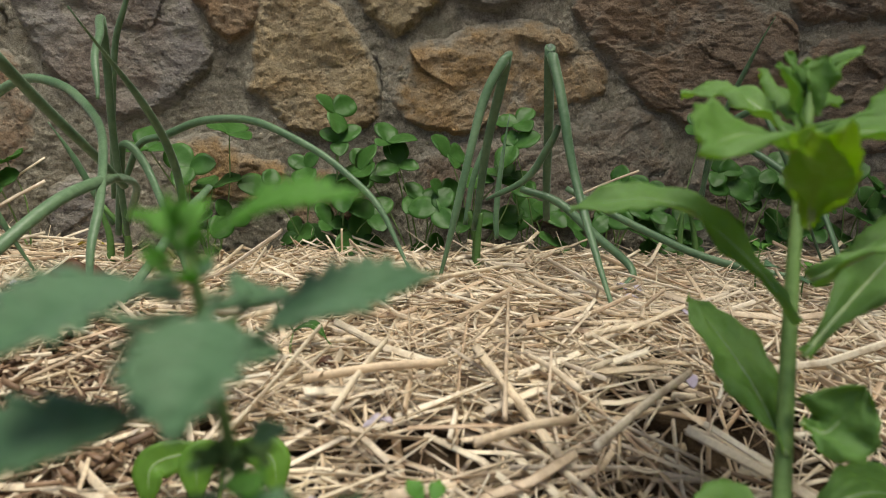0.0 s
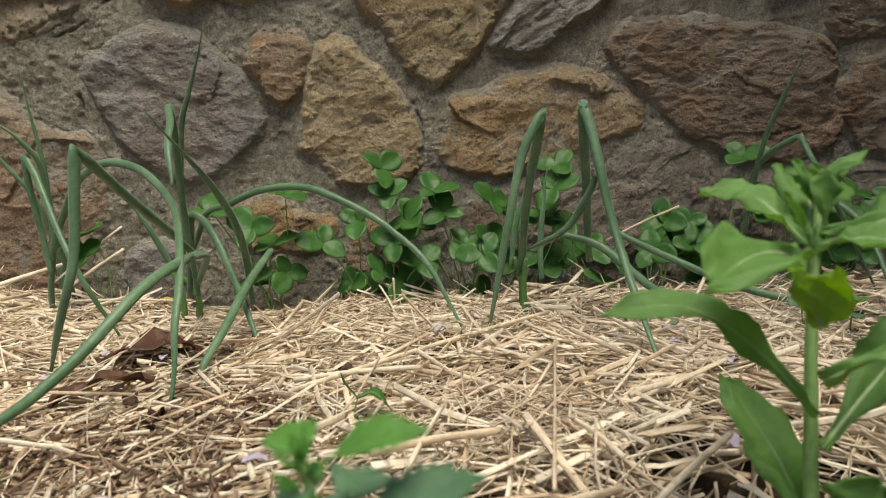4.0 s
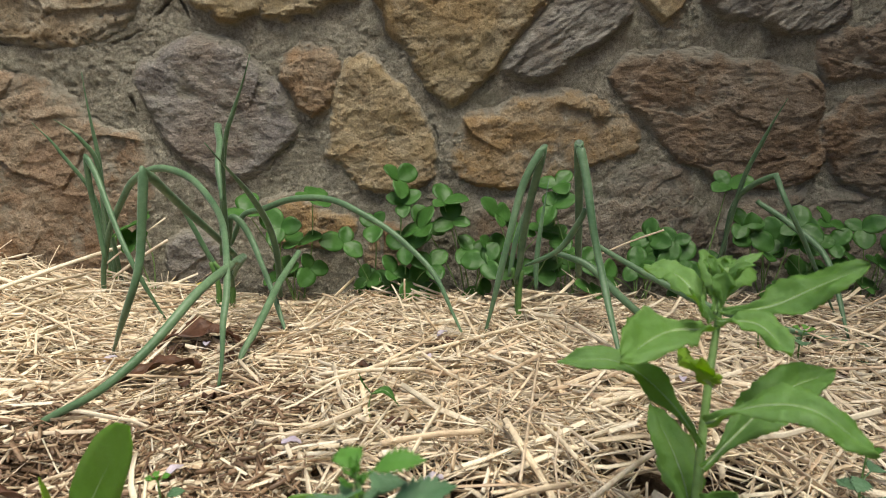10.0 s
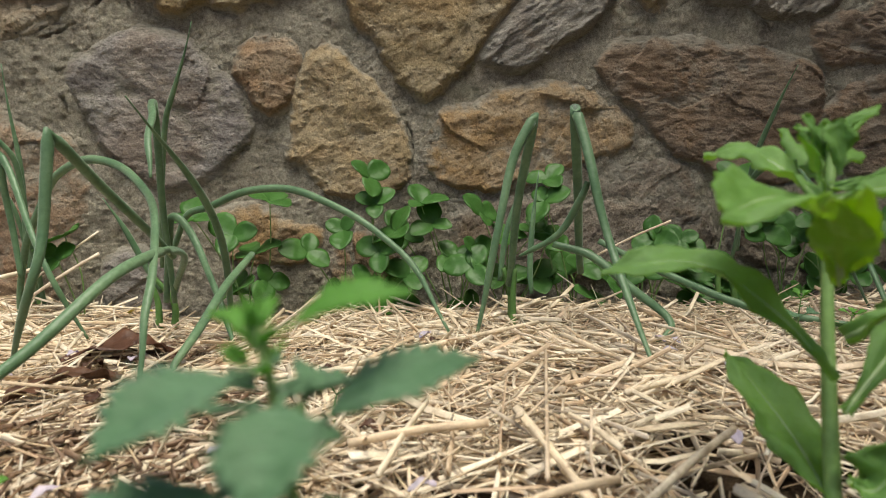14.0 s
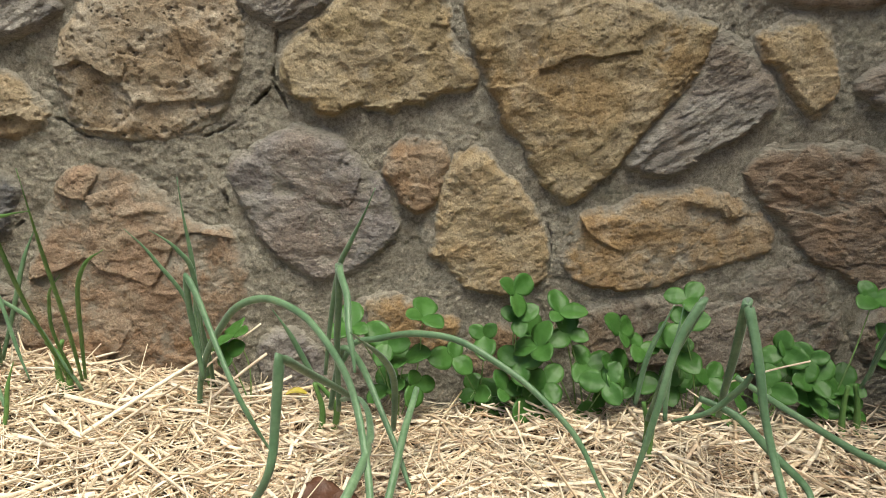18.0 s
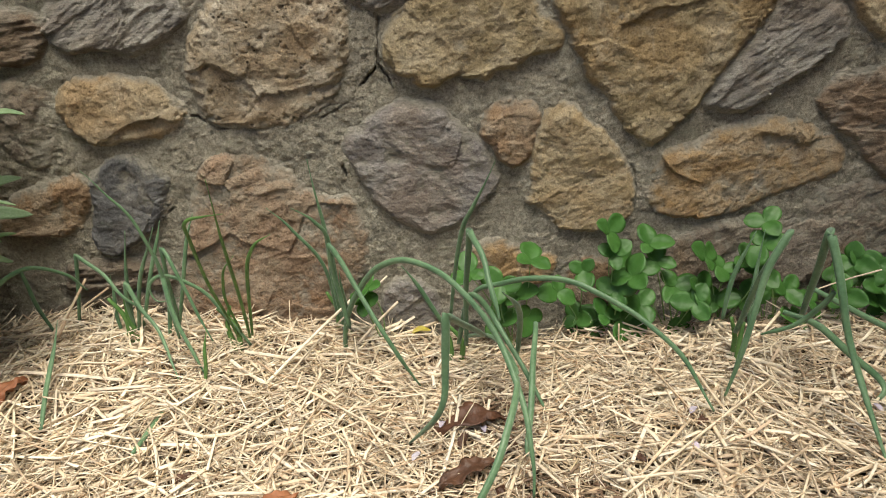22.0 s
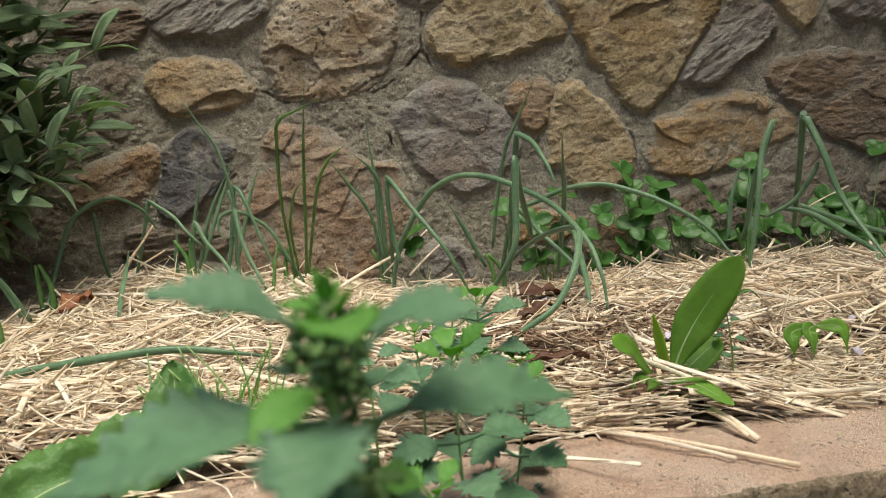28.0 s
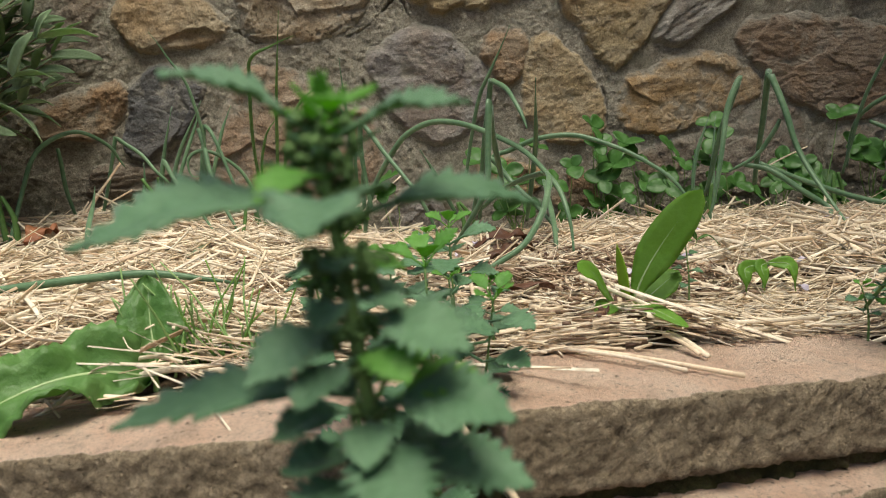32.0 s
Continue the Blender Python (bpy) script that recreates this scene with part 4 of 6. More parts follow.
# ---- plants ----
ONIONS = (
    ("green spring onion clump with one leaf drooping onto straw", (
        ("-0.236,-0.027,0.043 -0.236,-0.034,0.120 -0.234,-0.041,0.202 -0.237,-0.050,0.286", 3.2, 0),
        ("-0.233,-0.026,0.042 -0.229,-0.051,0.172 -0.238,-0.061,0.210 -0.263,-0.070,0.234", 3.0, 0),
        ("-0.241,-0.021,0.043 -0.246,-0.034,0.143 -0.275,-0.043,0.198 -0.297,-0.050,0.231", 2.6, 0),
        ("-0.213,-0.090,0.077 -0.220,-0.090,0.141 -0.217,-0.100,0.194 -0.193,-0.120,0.155 -0.155,-0.160,0.091 -0.127,-0.154,0.026", 3.6, 1),
        ("-0.225,-0.031,0.040 -0.223,-0.051,0.099 -0.218,-0.070,0.148", 3.0, 0),
        ("-0.228,-0.072,0.030 -0.218,-0.083,0.080 -0.203,-0.094,0.113 -0.181,-0.108,0.148 -0.154,-0.124,0.174 -0.122,-0.142,0.183 -0.087,-0.166,0.174 -0.054,-0.206,0.153 -0.031,-0.254,0.127 -0.020,-0.300,0.095 -0.017,-0.325,0.066 -0.019,-0.340,0.028", 4.0, 0),
    )),
    ("large spring onion clump with arching blue-green leaves", (
        ("-0.085,-0.090,0.082 -0.065,-0.125,0.197 -0.047,-0.142,0.239 -0.022,-0.165,0.292", 2.8, 0),
        ("-0.070,-0.110,0.050 -0.062,-0.145,0.150 -0.054,-0.175,0.226 -0.045,-0.205,0.212 -0.039,-0.232,0.190 -0.034,-0.250,0.160", 3.6, 1),
        ("-0.048,-0.170,0.097 -0.068,-0.230,0.148 -0.083,-0.284,0.189 -0.088,-0.285,0.134 -0.099,-0.290,0.088 -0.137,-0.253,0.026", 4.2, 1),
        ("-0.069,-0.110,0.097 -0.050,-0.122,0.130 -0.026,-0.131,0.139 0.012,-0.147,0.151 0.054,-0.166,0.150 0.094,-0.187,0.132 0.127,-0.208,0.110 0.154,-0.229,0.080 0.174,-0.255,0.037", 3.6, 0),
        ("-0.070,-0.105,0.060 -0.040,-0.170,0.094 -0.022,-0.250,0.108 -0.029,-0.305,0.104 -0.044,-0.340,0.086 -0.066,-0.370,0.060 -0.089,-0.386,0.044 -0.116,-0.389,0.030 -0.144,-0.388,0.016", 3.9, 0),
        ("-0.078,-0.105,0.050 -0.066,-0.125,0.110 -0.055,-0.136,0.131 -0.033,-0.148,0.102 -0.009,-0.190,0.064 0.014,-0.228,0.024", 3.8, 0),
        ("0.012,-0.150,0.096 0.000,-0.208,0.071 -0.013,-0.264,0.040 -0.019,-0.285,0.026", 3.8, 0),
        ("-0.012,-0.140,0.045 -0.007,-0.168,0.104 -0.015,-0.222,0.161 -0.032,-0.289,0.210", 3.6, 0),
        ("-0.095,-0.070,0.055 -0.116,-0.075,0.105 -0.139,-0.080,0.151", 3.4, 0),
    )),
    ("spring onion clump with two sharply folded leaves among clover", (
        ("0.244,-0.140,0.054 0.249,-0.170,0.133 0.256,-0.204,0.203 0.234,-0.210,0.162 0.219,-0.220,0.105 0.198,-0.221,0.022", 4.4, 1),
        ("0.311,-0.150,0.064 0.296,-0.190,0.145 0.287,-0.217,0.207 0.292,-0.240,0.155 0.297,-0.260,0.099 0.300,-0.333,0.018", 4.6, 1),
        ("0.291,-0.230,0.147 0.285,-0.223,0.128 0.269,-0.212,0.103 0.241,-0.200,0.087", 3.4, 0),
        ("0.280,-0.170,0.094 0.310,-0.187,0.082 0.339,-0.209,0.053 0.361,-0.228,0.029 0.343,-0.239,0.016", 4.2, 0),
        ("0.340,-0.120,0.091 0.398,-0.150,0.057 0.459,-0.183,0.029 0.518,-0.216,0.017 0.574,-0.250,0.011", 4.0, 0),
        ("0.241,-0.110,0.055 0.254,-0.105,0.113 0.277,-0.100,0.163", 3.2, 0),
        ("0.271,-0.120,0.042 0.273,-0.112,0.089 0.287,-0.100,0.163", 3.2, 0),
    )),
    ("spring onion clump with leaves lying on the straw", (
        ("0.497,-0.090,0.062 0.500,-0.120,0.155 0.509,-0.141,0.208 0.520,-0.160,0.250", 3.0, 0),
        ("0.502,-0.090,0.072 0.499,-0.110,0.133 0.506,-0.130,0.157 0.521,-0.150,0.171 0.536,-0.170,0.120 0.607,-0.151,0.011", 3.6, 1),
        ("0.533,-0.100,0.137 0.557,-0.130,0.113 0.577,-0.166,0.081 0.564,-0.229,0.011", 4.0, 0),
        ("0.518,-0.063,0.010 0.531,-0.120,-0.007 0.541,-0.179,-0.011 0.541,-0.291,0.011", 4.2, 0),
        ("0.508,-0.127,0.011 0.541,-0.169,-0.009 0.570,-0.206,-0.002 0.598,-0.256,0.011", 3.6, 0),
    )),
    ("young spring onion with thin upright pale-green leaves", (
        ("-0.355,-0.090,0.078 -0.352,-0.131,0.162 -0.342,-0.175,0.242 -0.332,-0.191,0.268 -0.308,-0.205,0.276 -0.282,-0.220,0.282", 2.3, 0),
        ("-0.340,-0.090,0.076 -0.320,-0.143,0.193 -0.296,-0.207,0.313", 2.3, 0),
        ("-0.336,-0.090,0.079 -0.312,-0.126,0.171 -0.289,-0.146,0.218 -0.262,-0.160,0.236", 2.4, 0),
        ("-0.350,-0.090,0.085 -0.348,-0.113,0.146 -0.337,-0.127,0.182 -0.316,-0.140,0.207", 2.0, 0),
    )),
    ("spring onion clump with a curled leaf against the wall", (
        ("-0.488,-0.080,0.087 -0.483,-0.085,0.129 -0.475,-0.090,0.165 -0.459,-0.100,0.136 -0.434,-0.120,0.105 -0.404,-0.163,0.068", 3.2, 1),
        ("-0.424,-0.100,0.089 -0.418,-0.108,0.165 -0.417,-0.113,0.209 -0.427,-0.120,0.257 -0.444,-0.125,0.291 -0.458,-0.130,0.316", 2.2, 0),
        ("-0.423,-0.100,0.201 -0.416,-0.111,0.167 -0.404,-0.129,0.116 -0.380,-0.147,0.065", 3.2, 0),
        ("-0.343,-0.088,0.063 -0.358,-0.090,0.098 -0.379,-0.093,0.142 -0.404,-0.095,0.166 -0.428,-0.096,0.173 -0.443,-0.097,0.160 -0.437,-0.098,0.141 -0.409,-0.100,0.145", 2.6, 0),
        ("-0.483,-0.070,0.091 -0.449,-0.057,0.183 -0.431,-0.050,0.228", 2.8, 0),
        ("-0.441,-0.060,0.084 -0.411,-0.054,0.180 -0.389,-0.050,0.233", 2.8, 0),
        ("-0.512,-0.070,0.093 -0.512,-0.065,0.127 -0.508,-0.060,0.166", 2.8, 0),
    )),
    ("spring onion with arching leaves beside the sage", (
        ("-0.626,-0.178,0.085 -0.616,-0.154,0.143 -0.599,-0.133,0.190 -0.563,-0.117,0.207 -0.535,-0.102,0.189 -0.522,-0.090,0.161", 3.0, 0),
        ("-0.574,-0.060,0.089 -0.535,-0.070,0.201 -0.506,-0.080,0.177 -0.483,-0.090,0.150 -0.466,-0.090,0.128", 2.8, 1),
        ("-0.604,-0.080,0.192 -0.603,-0.075,0.140 -0.597,-0.070,0.085", 3.0, 0),
        ("-0.620,-0.160,0.089 -0.671,-0.113,0.114 -0.689,-0.082,0.139 -0.686,-0.070,0.145", 2.0, 0),
        ("-0.497,-0.070,0.086 -0.480,-0.079,0.154 -0.455,-0.090,0.232", 2.8, 0),
        ("-0.486,-0.080,0.088 -0.455,-0.090,0.167 -0.416,-0.100,0.236", 2.8, 0),
        ("-0.446,-0.080,0.080 -0.431,-0.080,0.148 -0.421,-0.080,0.204", 3.0, 0),
        ("-0.436,-0.070,0.083 -0.428,-0.080,0.133 -0.419,-0.090,0.206 -0.406,-0.100,0.191 -0.392,-0.110,0.145 -0.373,-0.120,0.092", 2.8, 1),
    )),
    ("spring onion clump fanning out at the bed edge", (
        ("-0.608,-0.312,0.063 -0.627,-0.319,0.111 -0.656,-0.325,0.149 -0.689,-0.330,0.160", 3.2, 0),
        ("-0.608,-0.312,0.063 -0.618,-0.316,0.123 -0.639,-0.320,0.179", 3.0, 0),
        ("-0.622,-0.221,0.077 -0.641,-0.232,0.129 -0.667,-0.242,0.163 -0.701,-0.250,0.175 -0.749,-0.260,0.167", 3.2, 0),
        ("-0.637,-0.206,0.078 -0.664,-0.213,0.145 -0.694,-0.217,0.163 -0.724,-0.220,0.171", 2.8, 0),
        ("-0.705,-0.300,0.075 -0.689,-0.300,0.146 -0.663,-0.300,0.208", 3.0, 0),
        ("-0.634,-0.380,0.058 -0.660,-0.362,0.109 -0.676,-0.340,0.176", 3.2, 0),
    )),
    ("single long spring onion leaf lying on straw", (
        ("-0.675,-0.380,0.113 -0.612,-0.409,0.078 -0.563,-0.431,0.059", 4.0, 0),
        ("-0.559,-0.434,0.059 -0.491,-0.428,0.063 -0.411,-0.422,0.063 -0.360,-0.417,0.053 -0.315,-0.413,0.040", 3.6, 0),
    )),
    ("short cut spring onion leaf standing in straw", (
        ("-0.522,-0.239,0.070 -0.537,-0.180,0.102 -0.550,-0.120,0.139", 3.4, 0),
    )),
    ("short green onion leaf lying on straw", (
        ("-0.413,-0.270,0.055 -0.408,-0.232,0.059 -0.401,-0.195,0.063", 3.0, 0),
    )),
    ("small grassy green shoot in the straw", (
        ("-0.373,-0.167,0.062 -0.366,-0.164,0.097 -0.358,-0.160,0.130", 2.4, 0),
    )),
)
CLOVER = (
    "-0.197,-0.060,0.095 -0.187,-0.060,0.115",
    "-0.058,-0.072,0.128 -0.020,-0.077,0.110 -0.002,-0.067,0.091 0.011,-0.075,0.061 0.018,-0.078,0.142",
    "0.051,-0.067,0.089 0.077,-0.051,0.041 0.087,-0.054,0.109 0.093,-0.056,0.018 0.108,-0.073,0.053",
    "0.117,-0.063,0.164 0.121,-0.071,0.136 0.124,-0.074,0.086 0.142,-0.077,0.107 0.155,-0.073,0.062",
    "0.170,-0.050,0.135 0.181,-0.053,0.112 0.204,-0.054,0.075 0.217,-0.054,0.019 0.224,-0.074,0.081",
    "0.233,-0.070,0.121 0.254,-0.060,0.050 0.262,-0.057,0.096 0.294,-0.053,0.048 0.295,-0.052,0.100",
    "0.298,-0.077,0.132 0.307,-0.061,0.156 0.338,-0.059,0.005 0.340,-0.064,0.061 0.353,-0.074,0.024",
    "0.369,-0.065,0.044 0.405,-0.077,0.056 0.428,-0.050,0.088 0.444,-0.052,0.079 0.454,-0.062,0.084",
    "0.457,-0.070,0.033 0.469,-0.051,0.049 0.494,-0.062,0.022 0.508,-0.052,0.044 0.521,-0.053,0.152",
    "0.538,-0.064,0.105 0.547,-0.067,0.091 0.572,-0.061,0.069 0.595,-0.066,0.017 0.602,-0.075,0.101",
    "0.612,-0.070,0.083 0.621,-0.054,0.032 0.648,-0.079,0.079 0.649,-0.079,0.039 0.651,-0.060,0.104",
    "0.688,-0.071,0.097 0.703,-0.063,0.023 0.720,-0.065,0.050 0.735,-0.069,0.085 0.760,-0.048,0.060",
    "0.775,-0.074,0.095",
)
WEED_LEAVES = (
    "0.245,-0.556,0.016 0.250,-0.548,0.041 0.256,-0.538,0.074 0.262,-0.529,0.106 0.268,-0.522,0.134 0.273,-0.516,0.154",
    "0.263,-0.525,0.131 0.258,-0.503,0.146 0.246,-0.486,0.149",
    "0.263,-0.525,0.127 0.234,-0.544,0.133 0.207,-0.564,0.129",
    "0.266,-0.522,0.134 0.282,-0.498,0.147 0.297,-0.477,0.149",
    "0.268,-0.522,0.134 0.289,-0.527,0.138 0.307,-0.533,0.149 0.325,-0.538,0.159",
    "0.266,-0.525,0.131 0.276,-0.540,0.134 0.282,-0.555,0.125",
    "0.257,-0.540,0.107 0.243,-0.557,0.119 0.230,-0.580,0.134",
    "0.257,-0.535,0.134 0.251,-0.537,0.142 0.244,-0.540,0.151",
    "0.265,-0.530,0.139 0.264,-0.530,0.149 0.265,-0.530,0.156",
    "0.252,-0.545,0.081 0.240,-0.537,0.099 0.220,-0.528,0.114 0.194,-0.519,0.112",
    "0.251,-0.550,0.094 0.266,-0.562,0.107 0.281,-0.574,0.110 0.295,-0.590,0.099",
    "0.251,-0.550,0.073 0.273,-0.543,0.089 0.295,-0.536,0.102 0.321,-0.530,0.107",
    "0.249,-0.550,0.044 0.254,-0.524,0.057 0.252,-0.490,0.076",
    "0.248,-0.555,0.056 0.255,-0.557,0.054 0.262,-0.560,0.068",
    "0.246,-0.556,0.026 0.230,-0.558,0.035 0.214,-0.560,0.033",
    "0.247,-0.556,0.026 0.276,-0.553,0.032 0.305,-0.550,0.017",
    "0.246,-0.556,0.008 0.257,-0.564,0.006 0.263,-0.570,0.012",
    "0.254,-0.545,0.110 0.241,-0.559,0.122 0.225,-0.575,0.131",
)
LONG_STRAWS = (
    "0.234,-0.304,0.021 0.185,-0.483,0.018",
    "0.108,-0.443,0.022 0.171,-0.434,0.023",
    "0.170,-0.499,0.017 0.212,-0.486,0.017",
    "0.212,-0.505,0.015 0.280,-0.450,0.018",
    "0.250,-0.400,0.021 0.305,-0.376,0.018",
    "0.121,-0.472,0.020 0.146,-0.398,0.023",
    "0.210,-0.425,0.022 0.222,-0.464,0.019",
    "-0.278,-0.153,0.047 -0.252,-0.062,0.045",
    "-0.204,-0.076,0.037 -0.113,-0.053,0.025",
    "-0.255,-0.217,0.039 -0.240,-0.143,0.041",
    "0.056,-0.334,0.023 0.138,-0.330,0.023",
    "-0.265,-0.173,0.043 -0.154,-0.253,0.027",
    "-0.265,-0.314,0.036 -0.235,-0.203,0.037",
    "0.056,-0.354,0.023 0.255,-0.204,0.020",
)

M_ONION = leaf_material("blue_green_onion_leaf", (0.088, 0.178, 0.090), (0.150, 0.255, 0.140), (0.12, 0.26, 0.06), 0.38, waxy=0.22, through=0.12)
M_ONION_YOUNG = leaf_material("fresh_onion_leaf", (0.10, 0.22, 0.06), (0.16, 0.30, 0.09), (0.2, 0.4, 0.05), 0.42, through=0.15)
M_CLOVER = leaf_material("clover_leaf", (0.063, 0.18, 0.036), (0.108, 0.255, 0.068), (0.20, 0.44, 0.04), 0.40, through=0.38)
M_WEED = leaf_material("pale_green_weed_leaf", (0.18, 0.36, 0.095), (0.27, 0.46, 0.185), (0.46, 0.68, 0.03), 0.5, 0.5, through=0.54)
# also stands in for backlit glow on the tall weed
M_YOUNG_AND_BACKLIT = leaf_material("yellow_green_young_and_backlit_leaf", (0.27, 0.46, 0.06), (0.35, 0.54, 0.10), (0.56, 0.78, 0.04), 0.4, through=0.58)
M_NETTLE = leaf_material("nettle_leaf", (0.088, 0.205, 0.095), (0.155, 0.29, 0.165), (0.20, 0.46, 0.08), 0.5, 0.5, waxy=0.36, through=0.28)
M_NETTLE_TOP = leaf_material("young_nettle_leaf", (0.15, 0.36, 0.075), (0.22, 0.46, 0.125), (0.32, 0.66, 0.03), 0.5, 0.4, through=0.52)
M_NETTLE_STEM = leaf_material("ribbed_nettle_stem", (0.13, 0.25, 0.075), (0.20, 0.32, 0.11), (0.3, 0.5, 0.1), 0.55, through=0.1)
M_SAGE = leaf_material("sage_leaf", (0.235, 0.35, 0.185), (0.36, 0.48, 0.31), (0.32, 0.52, 0.14), 0.85, 0.4, waxy=0.25, through=0.42)
M_LETTUCE = leaf_material("smooth_leaf", (0.16, 0.34, 0.05), (0.22, 0.42, 0.09), (0.46, 0.68, 0.05), 0.4, through=0.52)
M_DOCK = leaf_material("dock_leaf", (0.085, 0.20, 0.05), (0.155, 0.30, 0.10), (0.28, 0.52, 0.05), 0.38, 0.4, through=0.34)
M_STEM = leaf_material("green_stem", (0.21, 0.36, 0.11), (0.29, 0.44, 0.17), (0.3, 0.5, 0.1), 0.5, through=0.1)
M_TWIG = leaf_material("woody_sage_stem", (0.14, 0.125, 0.08), (0.22, 0.20, 0.13), (0.2, 0.2, 0.1), 0.8, through=0.0)
M_RIB = leaf_material("pale_leaf_rib", (0.36, 0.50, 0.22), (0.46, 0.58, 0.32), (0.5, 0.6, 0.2), 0.45, through=0.15)
M_SEED = leaf_material("nettle_flower_knot", (0.075, 0.15, 0.045), (0.13, 0.22, 0.075), (0.1, 0.2, 0.03), 0.8, through=0.1)
M_DEAD = leaf_material("dead_brown_leaf", (0.075, 0.036, 0.024), (0.15, 0.070, 0.042), (0.3, 0.12, 0.05), 0.45, 0.5, through=0.12)
M_RUST = leaf_material("dead_orange_leaf", (0.26, 0.10, 0.05), (0.36, 0.16, 0.08), (0.5, 0.2, 0.06), 0.5, 0.5, through=0.15)
M_YELLOW = leaf_material("yellow_leaf", (0.62, 0.50, 0.07), (0.70, 0.60, 0.15), (0.7, 0.6, 0.1), 0.5, through=0.3)
M_FADED = leaf_material("faded_petal", (0.58, 0.50, 0.66), (0.72, 0.66, 0.76), (0.6, 0.5, 0.7), 0.6, through=0.3)
M_PETAL = leaf_material("lilac_petal", (0.36, 0.26, 0.62), (0.56, 0.46, 0.76), (0.6, 0.5, 0.7), 0.5, through=0.4)


def spline(pts, per=8):
    """A smooth line through points."""
    p = [Vector(q) for q in pts]
    p = [p[0] * 2 - p[1]] + p + [p[-1] * 2 - p[-2]]
    out = []
    for a, b, c, d in zip(p, p[1:], p[2:], p[3:]):
        for k in range(per):
            t = k / per
            out.append(0.5 * (2 * b + (c - a) * t + (2 * a - 5 * b + 4 * c - d) * t * t + (3 * b - a - 3 * c + d) * t ** 3))
    out.append(p[-2])
    return out


def tube(line, radius, sides=8, flat=1.0, side_hint=(0.0, 1.0, 0.0)):
    """A closed tube along a line; radius(u) for u from 0 to 1."""
    v, f, n = [], [], len(line)
    hint = Vector(side_hint)
    for i, q in enumerate(line):
        d = (line[min(i + 1, n - 1)] - line[max(i - 1, 0)]).normalized()
        a = d.cross(hint)
        a = (a if a.length > 0.05 else d.orthogonal()).normalized()
        b = d.cross(a)
        r = radius(i / (n - 1))
        for k in range(sides):
            w = 2 * math.pi * k / sides
            v.append(tuple(q + a * math.cos(w) * r + b * math.sin(w) * r * flat))
    for i in range(n - 1):
        for k in range(sides):
            j = (k + 1) % sides
            f.append((i * sides + k, i * sides + j, (i + 1) * sides + j, (i + 1) * sides + k))
    f.append(tuple(range(sides - 1, -1, -1)))
    f.append(tuple(range((n - 1) * sides, n * sides)))
    return v, f


def lance(u):
    return math.sin(math.pi * min(1.0, u ** 0.8)) ** 0.75 if u < 1 else 0.0


def blade(pts, width, shape=lance, teeth=0, tooth=0.0, vee=0.25, wave=0.0, up=(0, 0, 1), seed=0.0, per=8, across=6, thick=0.00025, crinkle=0.0):
    """A leaf along a line: a thin two-sided sheet with a folded midrib, a toothed edge and gentle waves."""
    line = spline(pts, per)
    n, rows_v = len(line), []
    hint = Vector(up)
    for i, q in enumerate(line):
        u = i / (n - 1)
        d = (line[min(i + 1, n - 1)] - line[max(i - 1, 0)]).normalized()
        s = d.cross(hint)
        s = (s if s.length > 0.08 else d.orthogonal()).normalized()
        nrm = s.cross(d)
        w = width * max(0.02, shape(u)) / 2
        row = []
        for k in range(-across // 2, across // 2 + 1):
            e = k / (across / 2)
            reach = w * e
            if abs(e) == 1 and teeth:
                reach *= 1 + tooth * (1 - 2 * ((u * teeth) % 1.0))
            lift = vee * abs(reach) * (1 - 0.3 * abs(e)) + wave * width * min(1.0, abs(e) * 1.6) * noise.noise((u * 5 + seed, e * 1.6, seed * 3))
            lift -= 0.08 * width * (0.5 - abs((u * max(6, teeth / 2)) % 1.0 - 0.5)) * abs(e) * (1 if teeth else 0.4)
            lift += crinkle * (0.5 - abs(noise.noise((q + s * reach) * 85 + Vector((seed, 0, 0))))) * min(1.0, abs(e) * 2.5)
            row.append((q + s * reach + nrm * lift, nrm))
        rows_v.append(row)
    m = across + 1
    verts = [tuple(p + z * thick) for row in rows_v for p, z in row] + [tuple(p - z * thick) for row in rows_v for p, z in row]
    half, faces = n * m, []
    for i in range(n - 1):
        for k in range(m - 1):
            a, b, c, d = i * m + k, i * m + k + 1, (i + 1) * m + k + 1, (i + 1) * m + k
            faces += [(a, b, c, d), (half + d, half + c, half + b, half + a)]
    for i in range(n - 1):
        for k in (0, m - 1):
            a, b = i * m + k, (i + 1) * m + k
            faces.append((a, b, half + b, half + a) if k == 0 else (b, a, half + a, half + b))
    return verts, faces


def pts3(text):
    return [Vector(p) for p in pairs(text)]


def local(at, mesh):
    """Shifts a mesh so that its thing's base is the origin."""
    at = Vector(at)
    return [tuple(Vector(v) - at) for v in mesh[0]], mesh[1]


